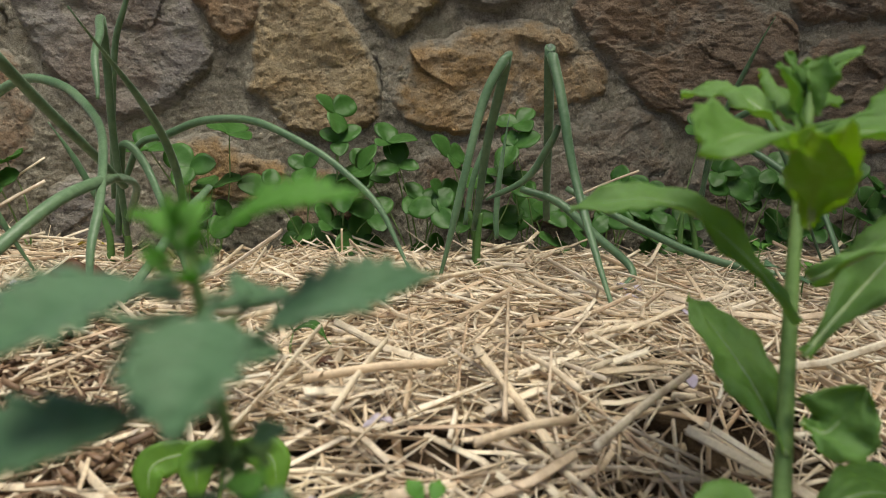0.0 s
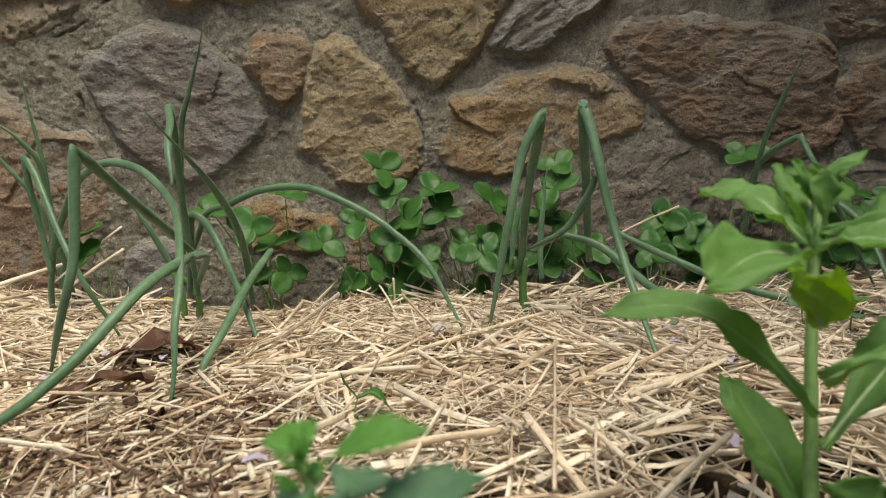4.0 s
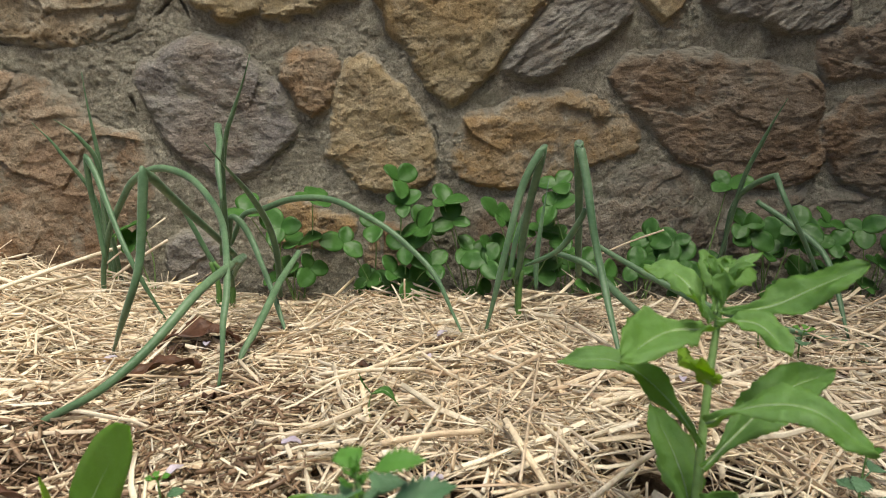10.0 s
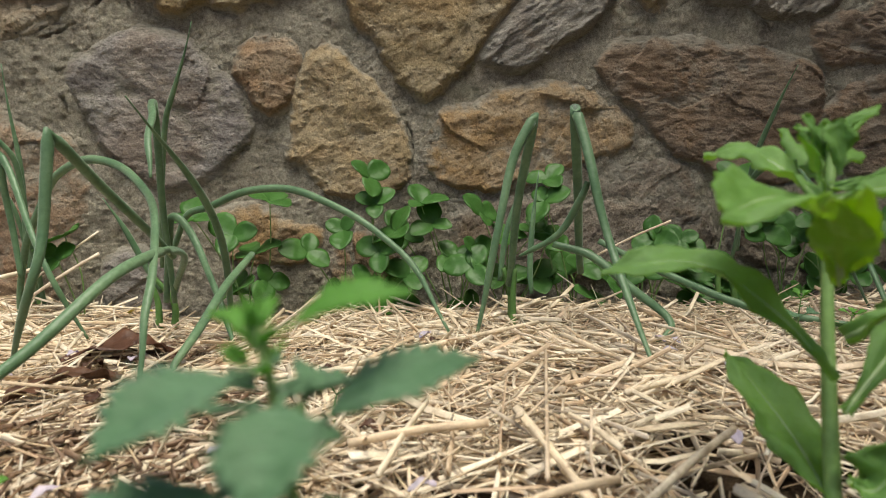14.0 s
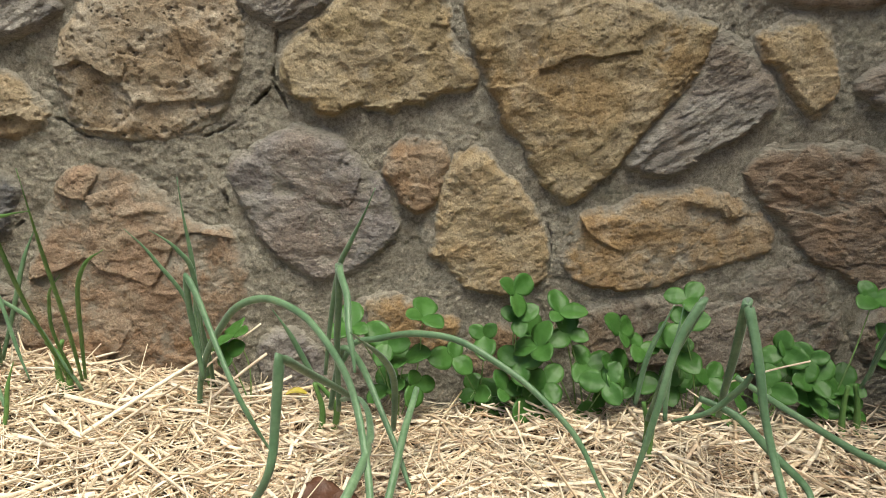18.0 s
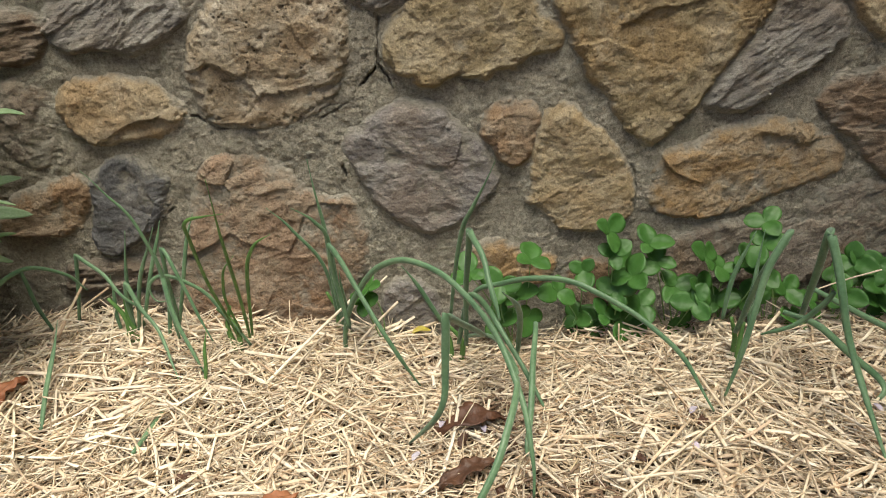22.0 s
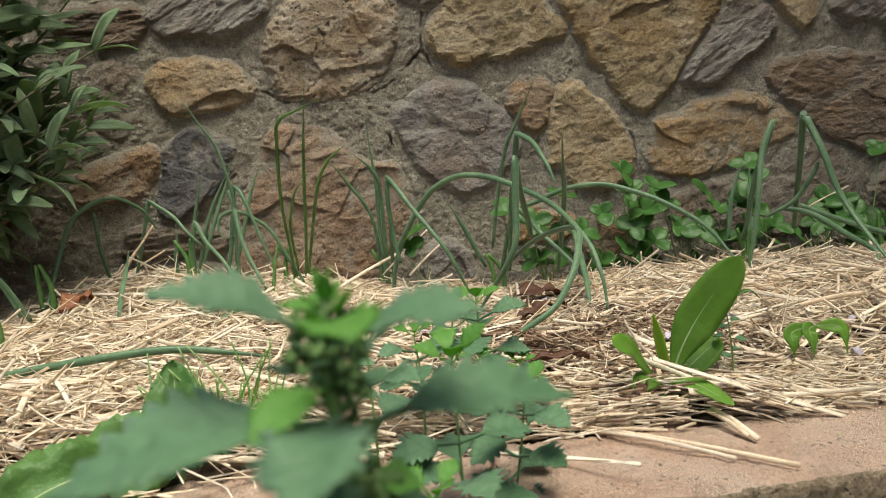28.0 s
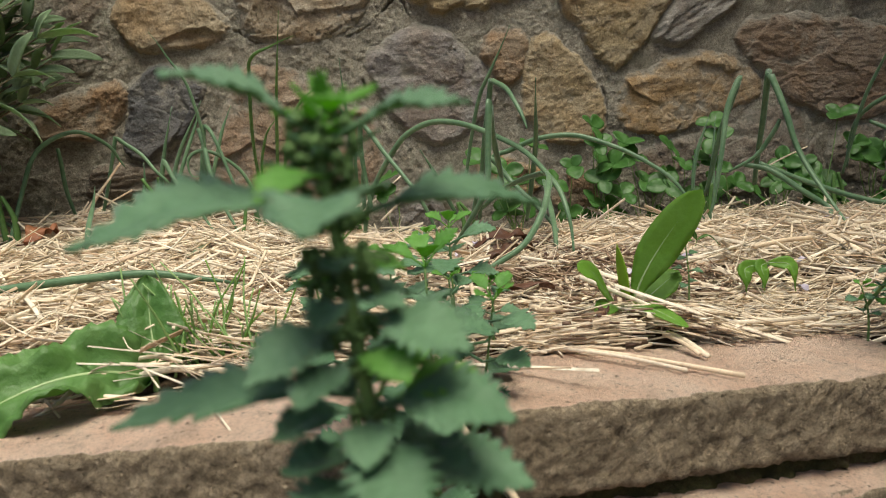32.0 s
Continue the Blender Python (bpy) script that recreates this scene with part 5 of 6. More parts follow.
# spring onions
def onion_leaf(text, r, folded):
    p = pts3(text)
    if folded:
        k = max(range(len(p)), key=lambda i: p[i].z)
        line = spline(p[: k + 1], 9)[:-1] + spline(p[k:], 9)
        crease = (len(spline(p[: k + 1], 9)) - 1) / (len(line) - 1)
    else:
        line, crease = spline(p, 9), None
    bow = random.uniform(0, 6.3)
    line = [q + Vector((math.sin(i * 0.45 + bow), math.cos(i * 0.37 + bow), 0)) * 0.0006 for i, q in enumerate(line)]

    drooping = folded or p[-1].z < max(q.z for q in p) - 0.03

    def radius(u):
        base = r * (0.85 + 0.25 * math.sin(math.pi * min(1, u * 1.3))) * (1 - 0.55 * smooth(0.84, 1.0, u) if drooping else 1 - 0.80 * smooth(0.62, 1.0, u))
        if crease and abs(u - crease) < 0.05:
            base *= 1.04
        return base * 0.00086

    return tube(line, radius, 9, 0.72)


for k, (label, leaves) in enumerate(ONIONS):
    random.seed(100 + k)
    at = Vector(pts3(leaves[0][0])[0])
    at.z = bed(at.x, at.y) - 0.004
    onion = thing("spring_onion", at, label, "spring onion", "spring onions in the bed")
    for text, r, folded in leaves:
        part("onion_leaf", local(at, onion_leaf(text, r, folded)), M_ONION_YOUNG if "thin" in label or "grassy" in label else M_ONION, onion)
    if len(leaves) > 3:
        for _ in range(2):
            foot = at + Vector((random.uniform(-0.012, 0.012), random.uniform(-0.008, 0.008), 0))
            line = spline([foot - Vector((0, 0, 0.01)), foot + Vector((random.uniform(-0.006, 0.006), 0, 0.03)), foot + Vector((random.uniform(-0.015, 0.015), 0, 0.06))])
            part("sheath", local(at, tube(line, lambda u: 0.0042 * (1 - 0.5 * u), 8)), M_ONION_YOUNG, onion, "pale onion sheath at the foot")


# clover
def heart(u):
    return math.sin(math.pi * u ** 0.9) ** 0.55 if 0 < u < 1 else 0.0


def leaflet_mesh(name, size, seed):
    p = [Vector((0, 0, 0)), Vector((0.5 * size, 0, 0.05 * size)), Vector((size, 0, 0.02 * size))]
    v, f = blade(p, size * 0.86, heart, vee=0.28, wave=0.06, seed=seed, per=6, across=6)
    me = bpy.data.meshes.new(name)
    me.from_pydata(v, [], f)
    me.materials.append(M_CLOVER)
    me.polygons.foreach_set("use_smooth", [True] * len(me.polygons))
    return me


LEAFLETS = [leaflet_mesh("leaflet", 0.0268, 3.3 * k) for k in range(5)]


def clover(tops, seed, rich):
    rng = random.Random(seed)
    mid = sum(tops, Vector()) / len(tops)
    at = Vector((mid.x + rng.uniform(-0.008, 0.008), mid.y + 0.012, 0))
    at.z = bed(at.x, at.y) - 0.014
    plant = thing("clover_plant", at, "bright green three-leaved clover growing at the foot of the wall" if rich else "small clover seedling among the onion leaves", "clover", "clover along the wall")
    tops = [t.copy() for t in tops]
    if rich:
        for _ in range(2):
            a = rng.choice(tops)
            tops.append(Vector((a.x + rng.uniform(-0.03, 0.03), a.y + rng.uniform(-0.015, 0.035), max(at.z + 0.02, a.z * rng.uniform(0.3, 0.95)))))
    for top in tops:
        foot = at + Vector((rng.uniform(-0.01, 0.01), rng.uniform(-0.008, 0.008), 0))
        bend = foot.lerp(top, 0.5) + Vector((rng.uniform(-0.01, 0.01), rng.uniform(-0.01, 0.01), 0.01))
        part("leaf_stalk", local(at, tube(spline([foot, bend, top], 5), lambda u: 0.0010 - 0.0004 * u, 5)), M_STEM, plant)
        face = rng.uniform(0, 6.3)
        lean = Euler((rng.uniform(0.35, 1.15), rng.uniform(-0.45, 0.45), rng.uniform(-0.6, 0.6)))
        for k in range(3):
            ob = new("leaflet", LEAFLETS[rng.randrange(5)])
            ob.parent = plant
            s = rng.uniform(0.72, 1.22)
            ob.matrix_local = Matrix.Translation(top - at) @ lean.to_matrix().to_4x4() @ Matrix.Rotation(face + k * 2.09 + rng.uniform(-0.2, 0.2), 4, "Z") @ Matrix.Rotation(rng.uniform(-0.35, 0.1), 4, "Y") @ Matrix.Scale(s, 4)


for k, text in enumerate(CLOVER):
    tops = pts3(text)
    clover(tops, 500 + k, len(tops) > 2)


# leafy weeds
def leafy(name, at, label, category, stem, stem_r, leaves, material, ribs=True, **kw):
    """A weed: a stem with a leaf along each of the given lines."""
    plant = thing(name, at, label, category)
    part("stem", local(at, tube(spline(stem, 7), lambda u: stem_r * (1.1 - 0.6 * u), 8)), M_STEM, plant)
    for k, (line, width, mat, opts) in enumerate(leaves):
        o = dict(kw, **opts)
        leaf = part("leaf", local(at, blade(line, width, seed=k * 1.7, **o)), mat or material, plant)
        if ribs:
            v, f = tube([q + Vector((0, 0, 0.0002)) for q in spline(line, 6)][:-2], lambda u: width * 0.03 * (1.1 - u) + 0.0001, 5)
            part("midrib", local(at, (v, f)), M_RIB, leaf)
    return plant


def spoon(u):
    return (0.16 + 0.84 * smooth(0.08, 0.52, u)) * max(0.0, 1 - max(0.0, (u - 0.56) / 0.44) ** 1.9) ** 0.8


W = [pts3(t) for t in WEED_LEAVES]
# the young leaves at the tip
rng = random.Random(3)
tip = W[0][-1] + Vector((0, 0, -0.012))
for k in range(7):
    a, size = k * 2.4 + 0.5, 0.016 + 0.003 * (k % 3)
    d = Vector((math.cos(a), math.sin(a), 0)) * size
    W.append([tip - Vector((0, 0, 0.004 * (k % 2))), tip + d * 0.25 + Vector((0, 0, size * 0.55)), tip + d * rng.uniform(0.30, 0.75) + Vector((0, 0, size * rng.uniform(0.7, 1.05)))])
WW = (0.019, 0.025, 0.028, 0.020, 0.017, 0.016, 0.008, 0.010, 0.016, 0.021, 0.022, 0.022, 0.021, 0.015, 0.020, 0.016, 0.017, 0.007, 0.008, 0.006, 0.008, 0.007, 0.006, 0.008)
# two front leaves take brighter yellow-green, their backlit glow painted in the colour
leafy("tall_weed", (0.245, -0.556, 0.008), "tall upright weed with pale green lance-shaped leaves", "weed", W[0], 0.0025,
      [(line, w, M_YOUNG_AND_BACKLIT if k in (5, 16) else None, {"crinkle": 0.16 * w}) for k, (line, w) in enumerate(zip(W[1:], WW))], M_WEED, shape=spoon, teeth=17, tooth=0.08, vee=0.22, wave=0.22, up=(0, -0.45, 0.9), per=12, across=10)


def spike(u):
    return min(1.0, u / 0.30) ** 0.6 * (1 - smooth(0.32, 1.0, u) ** 1.2 * 0.98)


def toothed(start, tip, width, up=(0.0, -0.3, 1.0), arch=0.10, teeth=8, stalk=0.24, seed=0.0, thick=0.00018):
    """A nettle leaf: a thin stalk, then an egg-shaped blade with deep forward teeth and sunken veins."""
    start, tip = Vector(start), Vector(tip)
    long = (tip - start).length
    up = Vector(up).normalized()
    bend = start.lerp(tip, 0.5) + up * long * arch
    line = spline([start, bend, tip], 12)
    cut = max(1, int(len(line) * stalk))
    verts, faces = tube(line[: cut + 2], lambda u: width * 0.045, 5)
    blade_line = line[cut:]
    n = len(blade_line) - 1

    def along(u):
        k = min(int(u * n), n - 1)
        return blade_line[k].lerp(blade_line[k + 1], u * n - k)

    def half(u):
        return 0.5 * width * max(0.0, math.sin(math.pi * min(1.0, u) ** 0.70)) ** 0.85

    rows_u = [(k + f) / teeth for k in range(teeth) for f in (0.02, 0.42, 0.76)] + [1.0]
    cols = (-1.0, -0.72, -0.36, 0.0, 0.36, 0.72, 1.0)
    top = []
    for r, u in enumerate(rows_u):
        d = (along(min(1, u + 0.03)) - along(max(0, u - 0.03))).normalized()
        s = d.cross(up)
        s = (s if s.length > 0.08 else d.orthogonal()).normalized()
        z = s.cross(d)
        w = half(u)
        spread = (0.78, 0.98, 1.20)[r % 3] if u < 1 else 0.0
        for e in cols:
            reach = w * e * (spread if abs(e) == 1 else 0.88)
            ahead = long / teeth * 0.42 * (1 if abs(e) == 1 and r % 3 == 2 else 0) * (1 - u)
            ahead += 0.35 * abs(e) * w * (1 - u)
            lift = 0.22 * abs(reach) + width * 0.028 * math.sin(2 * math.pi * (u * teeth * 0.75 - abs(e) * 0.9)) * (1 if e else 0)
            lift += width * 0.10 * abs(e) * noise.noise((u * 3 + seed, e * 1.3, seed * 2.7))
            top.append((along(u) + s * reach + d * ahead + z * lift, z))
    m, base = len(cols), len(verts)
    verts += [tuple(p + z * thick) for p, z in top] + [tuple(p - z * thick) for p, z in top]
    size, rn = len(top), len(rows_u)
    for i in range(rn - 1):
        for k in range(m - 1):
            a, b, c, d = (base + q for q in (i * m + k, i * m + k + 1, (i + 1) * m + k + 1, (i + 1) * m + k))
            faces += [(a, b, c, d), (size + d, size + c, size + b, size + a)]
        for k in (0, m - 1):
            a, b = base + i * m + k, base + (i + 1) * m + k
            faces.append((a, b, size + b, size + a) if k == 0 else (b, a, size + a, size + b))
    return verts, faces


def flower_knot(centre, size, rng):
    """A ball of tiny round flowers."""
    bm = bmesh.new()
    for _ in range(26):
        d = Vector((rng.gauss(0, 1), rng.gauss(0, 1), rng.gauss(0, 1))).normalized() * size * rng.uniform(0.45, 1.0)
        bmesh.ops.create_icosphere(bm, subdivisions=1, radius=size * rng.uniform(0.20, 0.36), matrix=Matrix.Translation(centre + Vector((d.x * 1.25, d.y, d.z * 0.8))))
    return bm


def nettle(at, label, stem, stem_r, leaves, whorls, knots, tuft, seed):
    """A stinging nettle: leaves as (start, tip, width, young), whorls of smaller ones, flower knots and a tuft on top."""
    rng = random.Random(seed)
    at = Vector(at)
    line = spline([at] + pts3(stem), 10)
    plant = thing("nettle", at, label, "nettle")
    part("stem", local(at, tube(line, lambda u: stem_r * (1.15 - 0.55 * u), 8)), M_NETTLE_STEM, plant)
    for k, (text, width, young) in enumerate(leaves):
        a, b = pts3(text)
        part("leaf", local(at, toothed(a, b, width, up=(0.0, -0.36, 1.0), seed=k * 1.9 + seed)), M_NETTLE_TOP if young else M_NETTLE, plant)

    def on_stem(z):
        return min(line, key=lambda q: abs(q.z - z))

    for k, (z, size, count) in enumerate(whorls):
        c = on_stem(z)
        for j in range(count):
            a = k * 0.8 + j * 2 * math.pi / count + rng.uniform(-0.35, 0.35)
            long = size * rng.uniform(0.75, 1.15)
            out = Vector((math.cos(a), math.sin(a), rng.uniform(-0.30, 0.30)))
            part("leaf", local(at, toothed(c, c + out * long, long * rng.uniform(0.52, 0.64), up=(out.x * 0.35, out.y * 0.35 - 0.25, 1.0), arch=rng.uniform(0.08, 0.2), teeth=7, stalk=0.3, seed=k + j * 3.3)), M_NETTLE_TOP if rng.random() < 0.25 else M_NETTLE, plant)
    for z, size in knots:
        c = on_stem(z)
        for side in (-1, 1):
            part("flower_knot", flower_knot(c - at + Vector((side * size * 0.75, -size * 0.4 * rng.uniform(-1, 1), 0)), size, rng), M_SEED, plant, "dark green knot of tiny nettle flowers")
    top = line[-1]
    for k in range(18):
        a, long = k * 2.4, tuft * rng.uniform(0.55, 0.85) * (0.7 + 0.03 * k)
        lean = 0.30 + 0.11 * k
        out = Vector((math.cos(a) * lean, math.sin(a) * lean, 1.0 - 0.045 * k)).normalized()
        c = top - Vector((0, 0, 0.0007 * k))
        part("leaf", local(at, toothed(c, c + out * long, long * 0.40, up=(-out.x, -out.y, 0.9), arch=-0.10, teeth=7, stalk=0.12, seed=k * 2.1)), M_NETTLE_TOP if k < 11 else M_NETTLE, plant)
    return plant


nettle((0.117, -0.552, 0.002), "small stinging nettle leaning out of the straw over the brick edging",
       "0.1185,-0.573,0.030 0.1175,-0.592,0.050 0.1165,-0.608,0.066 0.115,-0.618,0.082 0.113,-0.622,0.098 0.111,-0.622,0.113 0.109,-0.621,0.121", 0.0011, (
           ("0.112,-0.622,0.104 0.139,-0.621,0.114", 0.0105, 0), ("0.113,-0.623,0.099 0.083,-0.638,0.097", 0.0100, 0),
           ("0.110,-0.621,0.118 0.130,-0.623,0.124", 0.0080, 1), ("0.111,-0.622,0.115 0.095,-0.638,0.110", 0.0120, 0),
           ("0.113,-0.622,0.112 0.112,-0.639,0.103", 0.0125, 0), ("0.113,-0.620,0.108 0.121,-0.603,0.107", 0.0120, 0),
           ("0.114,-0.622,0.090 0.107,-0.635,0.085", 0.0085, 0), ("0.114,-0.622,0.088 0.120,-0.632,0.087", 0.0075, 0),
           ("0.115,-0.622,0.083 0.110,-0.642,0.071", 0.0135, 0), ("0.116,-0.616,0.077 0.137,-0.616,0.073", 0.0105, 0),
           ("0.116,-0.610,0.068 0.093,-0.618,0.061", 0.0120, 0), ("0.117,-0.604,0.062 0.112,-0.623,0.051", 0.0130, 0),
           ("0.117,-0.599,0.057 0.134,-0.608,0.052", 0.0110, 1), ("0.111,-0.621,0.117 0.104,-0.609,0.121", 0.0085, 1)),
       ((0.104, 0.010, 3), (0.090, 0.009, 3), (0.066, 0.013, 4), (0.048, 0.014, 4), (0.032, 0.013, 4), (0.020, 0.012, 4), (0.012, 0.012, 5)),
       ((0.108, 0.0024), (0.092, 0.0026), (0.079, 0.0026), (0.065, 0.0022)), 0.0095, 7)
nettle((-0.226, -0.800, -0.130), "tall stinging nettle with toothed leaves in front of the bricks",
       "-0.226,-0.808,-0.03 -0.226,-0.816,0.045 -0.228,-0.820,0.080 -0.230,-0.821,0.107 -0.232,-0.819,0.130 -0.231,-0.816,0.141", 0.0017, (
           ("-0.231,-0.817,0.133 -0.256,-0.824,0.146", 0.0125, 0), ("-0.231,-0.819,0.133 -0.206,-0.827,0.137", 0.0125, 0),
           ("-0.231,-0.820,0.121 -0.272,-0.829,0.119", 0.0175, 0), ("-0.230,-0.819,0.119 -0.191,-0.815,0.118", 0.0150, 0),
           ("-0.231,-0.821,0.122 -0.234,-0.846,0.119", 0.0150, 0), ("-0.231,-0.817,0.121 -0.226,-0.796,0.122", 0.0140, 0),
           ("-0.231,-0.821,0.136 -0.225,-0.838,0.138", 0.0105, 1), ("-0.231,-0.818,0.136 -0.237,-0.803,0.139", 0.0105, 1),
           ("-0.231,-0.820,0.127 -0.242,-0.834,0.124", 0.0080, 1),
           ("-0.229,-0.820,0.100 -0.248,-0.830,0.094", 0.0135, 0), ("-0.229,-0.820,0.100 -0.210,-0.832,0.096", 0.0150, 0),
           ("-0.228,-0.819,0.086 -0.273,-0.822,0.087", 0.0120, 0), ("-0.228,-0.819,0.084 -0.204,-0.835,0.084", 0.0160, 0),
           ("-0.228,-0.819,0.080 -0.224,-0.842,0.070", 0.0150, 0), ("-0.227,-0.818,0.072 -0.200,-0.828,0.068", 0.0130, 0),
           ("-0.227,-0.818,0.070 -0.246,-0.832,0.064", 0.0130, 0)),
       ((0.112, 0.010, 4), (0.104, 0.013, 4), (0.094, 0.018, 5), (0.082, 0.020, 5), (0.070, 0.022, 5), (0.055, 0.021, 6), (0.036, 0.021, 6), (0.012, 0.022, 6), (-0.02, 0.022, 6), (-0.06, 0.022, 4)),
       ((0.136, 0.0034), (0.131, 0.0040), (0.126, 0.0036), (0.119, 0.0034), (0.113, 0.0044), (0.107, 0.0034), (0.100, 0.0034), (0.092, 0.0030), (0.083, 0.0028), (0.074, 0.0026)), 0.0120, 8)


def small_nettle(at, tall, leaf, pairs_n, seed, label="nettle seedling with toothed leaves in the straw", top=None):
    rng = random.Random(seed)
    at = Vector(at)
    top = Vector(top) if top else at + Vector((rng.uniform(-0.15, 0.15) * tall, rng.uniform(-0.1, 0.1) * tall, tall))
    line = spline([at - Vector((0, 0, 0.006)), at.lerp(top, 0.5) + Vector((rng.uniform(-0.003, 0.003), 0, 0)), top], 7)
    plant = thing("nettle_seedling", at, label, "nettle", "nettle seedlings")
    part("stem", local(at, tube(line, lambda u: 0.0009 - 0.0004 * u, 6)), M_NETTLE_STEM, plant)
    for k in range(pairs_n):
        u = (k + 1) / pairs_n
        c = at.lerp(top, 0.22 + 0.78 * u)
        size = leaf * (0.62 + 0.38 * math.sin(math.pi * min(1.0, u * 0.85))) * (1.0 if k < pairs_n - 1 else 0.6)
        for j in range(2 if k < pairs_n - 1 else 4):
            a = k * math.pi / 2 + j * math.pi / (1 if k < pairs_n - 1 else 2) + rng.uniform(-0.3, 0.3) + seed
            rise = rng.uniform(-0.15, 0.25) if k < pairs_n - 1 else rng.uniform(0.4, 1.0)
            d = Vector((math.cos(a), math.sin(a), rise))
            part("leaf", local(at, toothed(c, c + d * size, size * rng.uniform(0.52, 0.64), up=(d.x * 0.2, d.y * 0.2 - 0.3, 1.0), arch=0.12, teeth=6, stalk=0.28, seed=seed + k + j * 2.0)), M_NETTLE_TOP if k == pairs_n - 1 else M_NETTLE, plant)


for k, (x, y, tall, leaf, n) in enumerate((
    (-0.179, -0.438, 0.046, 0.022, 4), (-0.255, -0.530, 0.050, 0.022, 4), (-0.172, -0.560, 0.048, 0.026, 4), (-0.215, -0.548, 0.064, 0.026, 5),
    (-0.150, -0.545, 0.036, 0.022, 3), (0.005, -0.515, 0.052, 0.012, 4), (0.112, -0.560, 0.038, 0.013, 3), (0.145, -0.545, 0.050, 0.016, 3), (0.198, -0.533, 0.022, 0.010, 2), (0.332, -0.528, 0.040, 0.014, 3),
    (0.379, -0.490, 0.045, 0.016, 3), (0.457, -0.252, 0.035, 0.020, 2), (0.486, -0.267, 0.025, 0.020, 2))):
    small_nettle((x, y, bed(x, y)), tall, leaf, n, 30 + k)


BESIDE = "young stinging nettle with toothed leaves beside the bricks"
small_nettle((-0.172, -0.532, 0.015), 0.07, 0.034, 5, 61, "young stinging nettle standing in the straw", (-0.171, -0.530, 0.086))
small_nettle((-0.182, -0.612, -0.030), 0.08, 0.032, 6, 62, BESIDE, (-0.165, -0.631, 0.057))
small_nettle((-0.205, -0.662, -0.122), 0.2, 0.036, 9, 63, BESIDE, (-0.200, -0.650, 0.081))
small_nettle((-0.240, -0.668, -0.122), 0.2, 0.031, 9, 64, BESIDE, (-0.236, -0.656, 0.098))
small_nettle((-0.212, -0.705, -0.122), 0.17, 0.030, 8, 65, BESIDE, (-0.216, -0.705, 0.048))


def egg(u):
    return (0.10 + 0.90 * smooth(0.0, 0.62, u)) * max(0.0, 1 - max(0.0, (u - 0.66) / 0.34) ** 2.6) ** 0.6


def oval(u):
    return math.sin(math.pi * u ** 0.85) ** 0.6 if 0 < u < 1 else 0.0


V3 = Vector
lettuce_lines = [pts3(t) for t in (
    "-0.040,-0.511,0.006 -0.030,-0.516,0.034 -0.0160,-0.5225,0.060 0.0063,-0.536,0.0950",
    "-0.041,-0.512,0.008 -0.044,-0.5125,0.034 -0.0475,-0.5136,0.060",
    "-0.044,-0.507,0.006 -0.062,-0.524,0.028 -0.076,-0.537,0.046 -0.090,-0.549,0.051",
    "-0.038,-0.508,0.005 -0.018,-0.505,0.018 0.005,-0.503,0.033",
    "-0.050,-0.520,0.014 -0.063,-0.531,0.020 -0.076,-0.542,0.016",
    "-0.044,-0.524,0.014 -0.037,-0.543,0.017 -0.026,-0.570,0.010",
)]
leafy("young_lettuce", (-0.045, -0.510, 0.008), "young smooth-leaved plant with one tall paddle-shaped leaf", "seedling", [V3((-0.043, -0.508, -0.004)), V3((-0.044, -0.508, 0.006)), V3((-0.044, -0.509, 0.014))], 0.0022,
      [(lettuce_lines[0], 0.028, None, {"shape": egg, "up": (-0.3, -1, 0.4)}), (lettuce_lines[1], 0.0125, M_YOUNG_AND_BACKLIT, {}), (lettuce_lines[2], 0.017, None, {"shape": egg, "up": (0.2, -0.8, 0.7)}), (lettuce_lines[3], 0.022, None, {"shape": egg, "up": (-0.5, -0.6, 0.8), "teeth": 12, "tooth": 0.05}), (lettuce_lines[4], 0.017, None, {"shape": oval, "up": (0, -0.5, 1)}), (lettuce_lines[5], 0.019, None, {"shape": oval, "up": (0.2, -0.5, 1)})], M_LETTUCE, vee=0.14, wave=0.03)
dock_lines = [pts3(t) for t in (
    "-0.362,-0.540,0.012 -0.364,-0.537,0.030 -0.366,-0.531,0.048 -0.367,-0.521,0.074",
    "-0.362,-0.545,0.016 -0.353,-0.530,0.032 -0.347,-0.520,0.040",
    "-0.364,-0.548,0.014 -0.384,-0.560,0.024 -0.406,-0.574,0.027 -0.428,-0.588,0.022 -0.448,-0.601,0.012",
)]
leafy("dock_plant", (-0.363, -0.546, 0.006), "dock with a broad wrinkled leaf lying over the brick", "weed", [V3((-0.363, -0.546, 0.000)), V3((-0.363, -0.546, 0.010)), V3((-0.363, -0.547, 0.018))], 0.0025,
      [(dock_lines[0], 0.042, None, {"shape": oval, "vee": 0.4, "across": 12, "per": 10, "crinkle": 0.005, "up": (0.15, -1, 0.2)}), (dock_lines[1], 0.014, None, {"shape": oval, "up": (0.8, -0.6, 0.2)}), (dock_lines[2], 0.052, None, {"shape": oval, "wave": 0.45, "vee": 0.45, "across": 12, "per": 14, "crinkle": 0.009, "up": (0, -0.7, 0.8)})], M_DOCK, teeth=16, tooth=0.05, vee=0.2, wave=0.08)
x, y = 0.082, -0.490
z = bed(x, y)
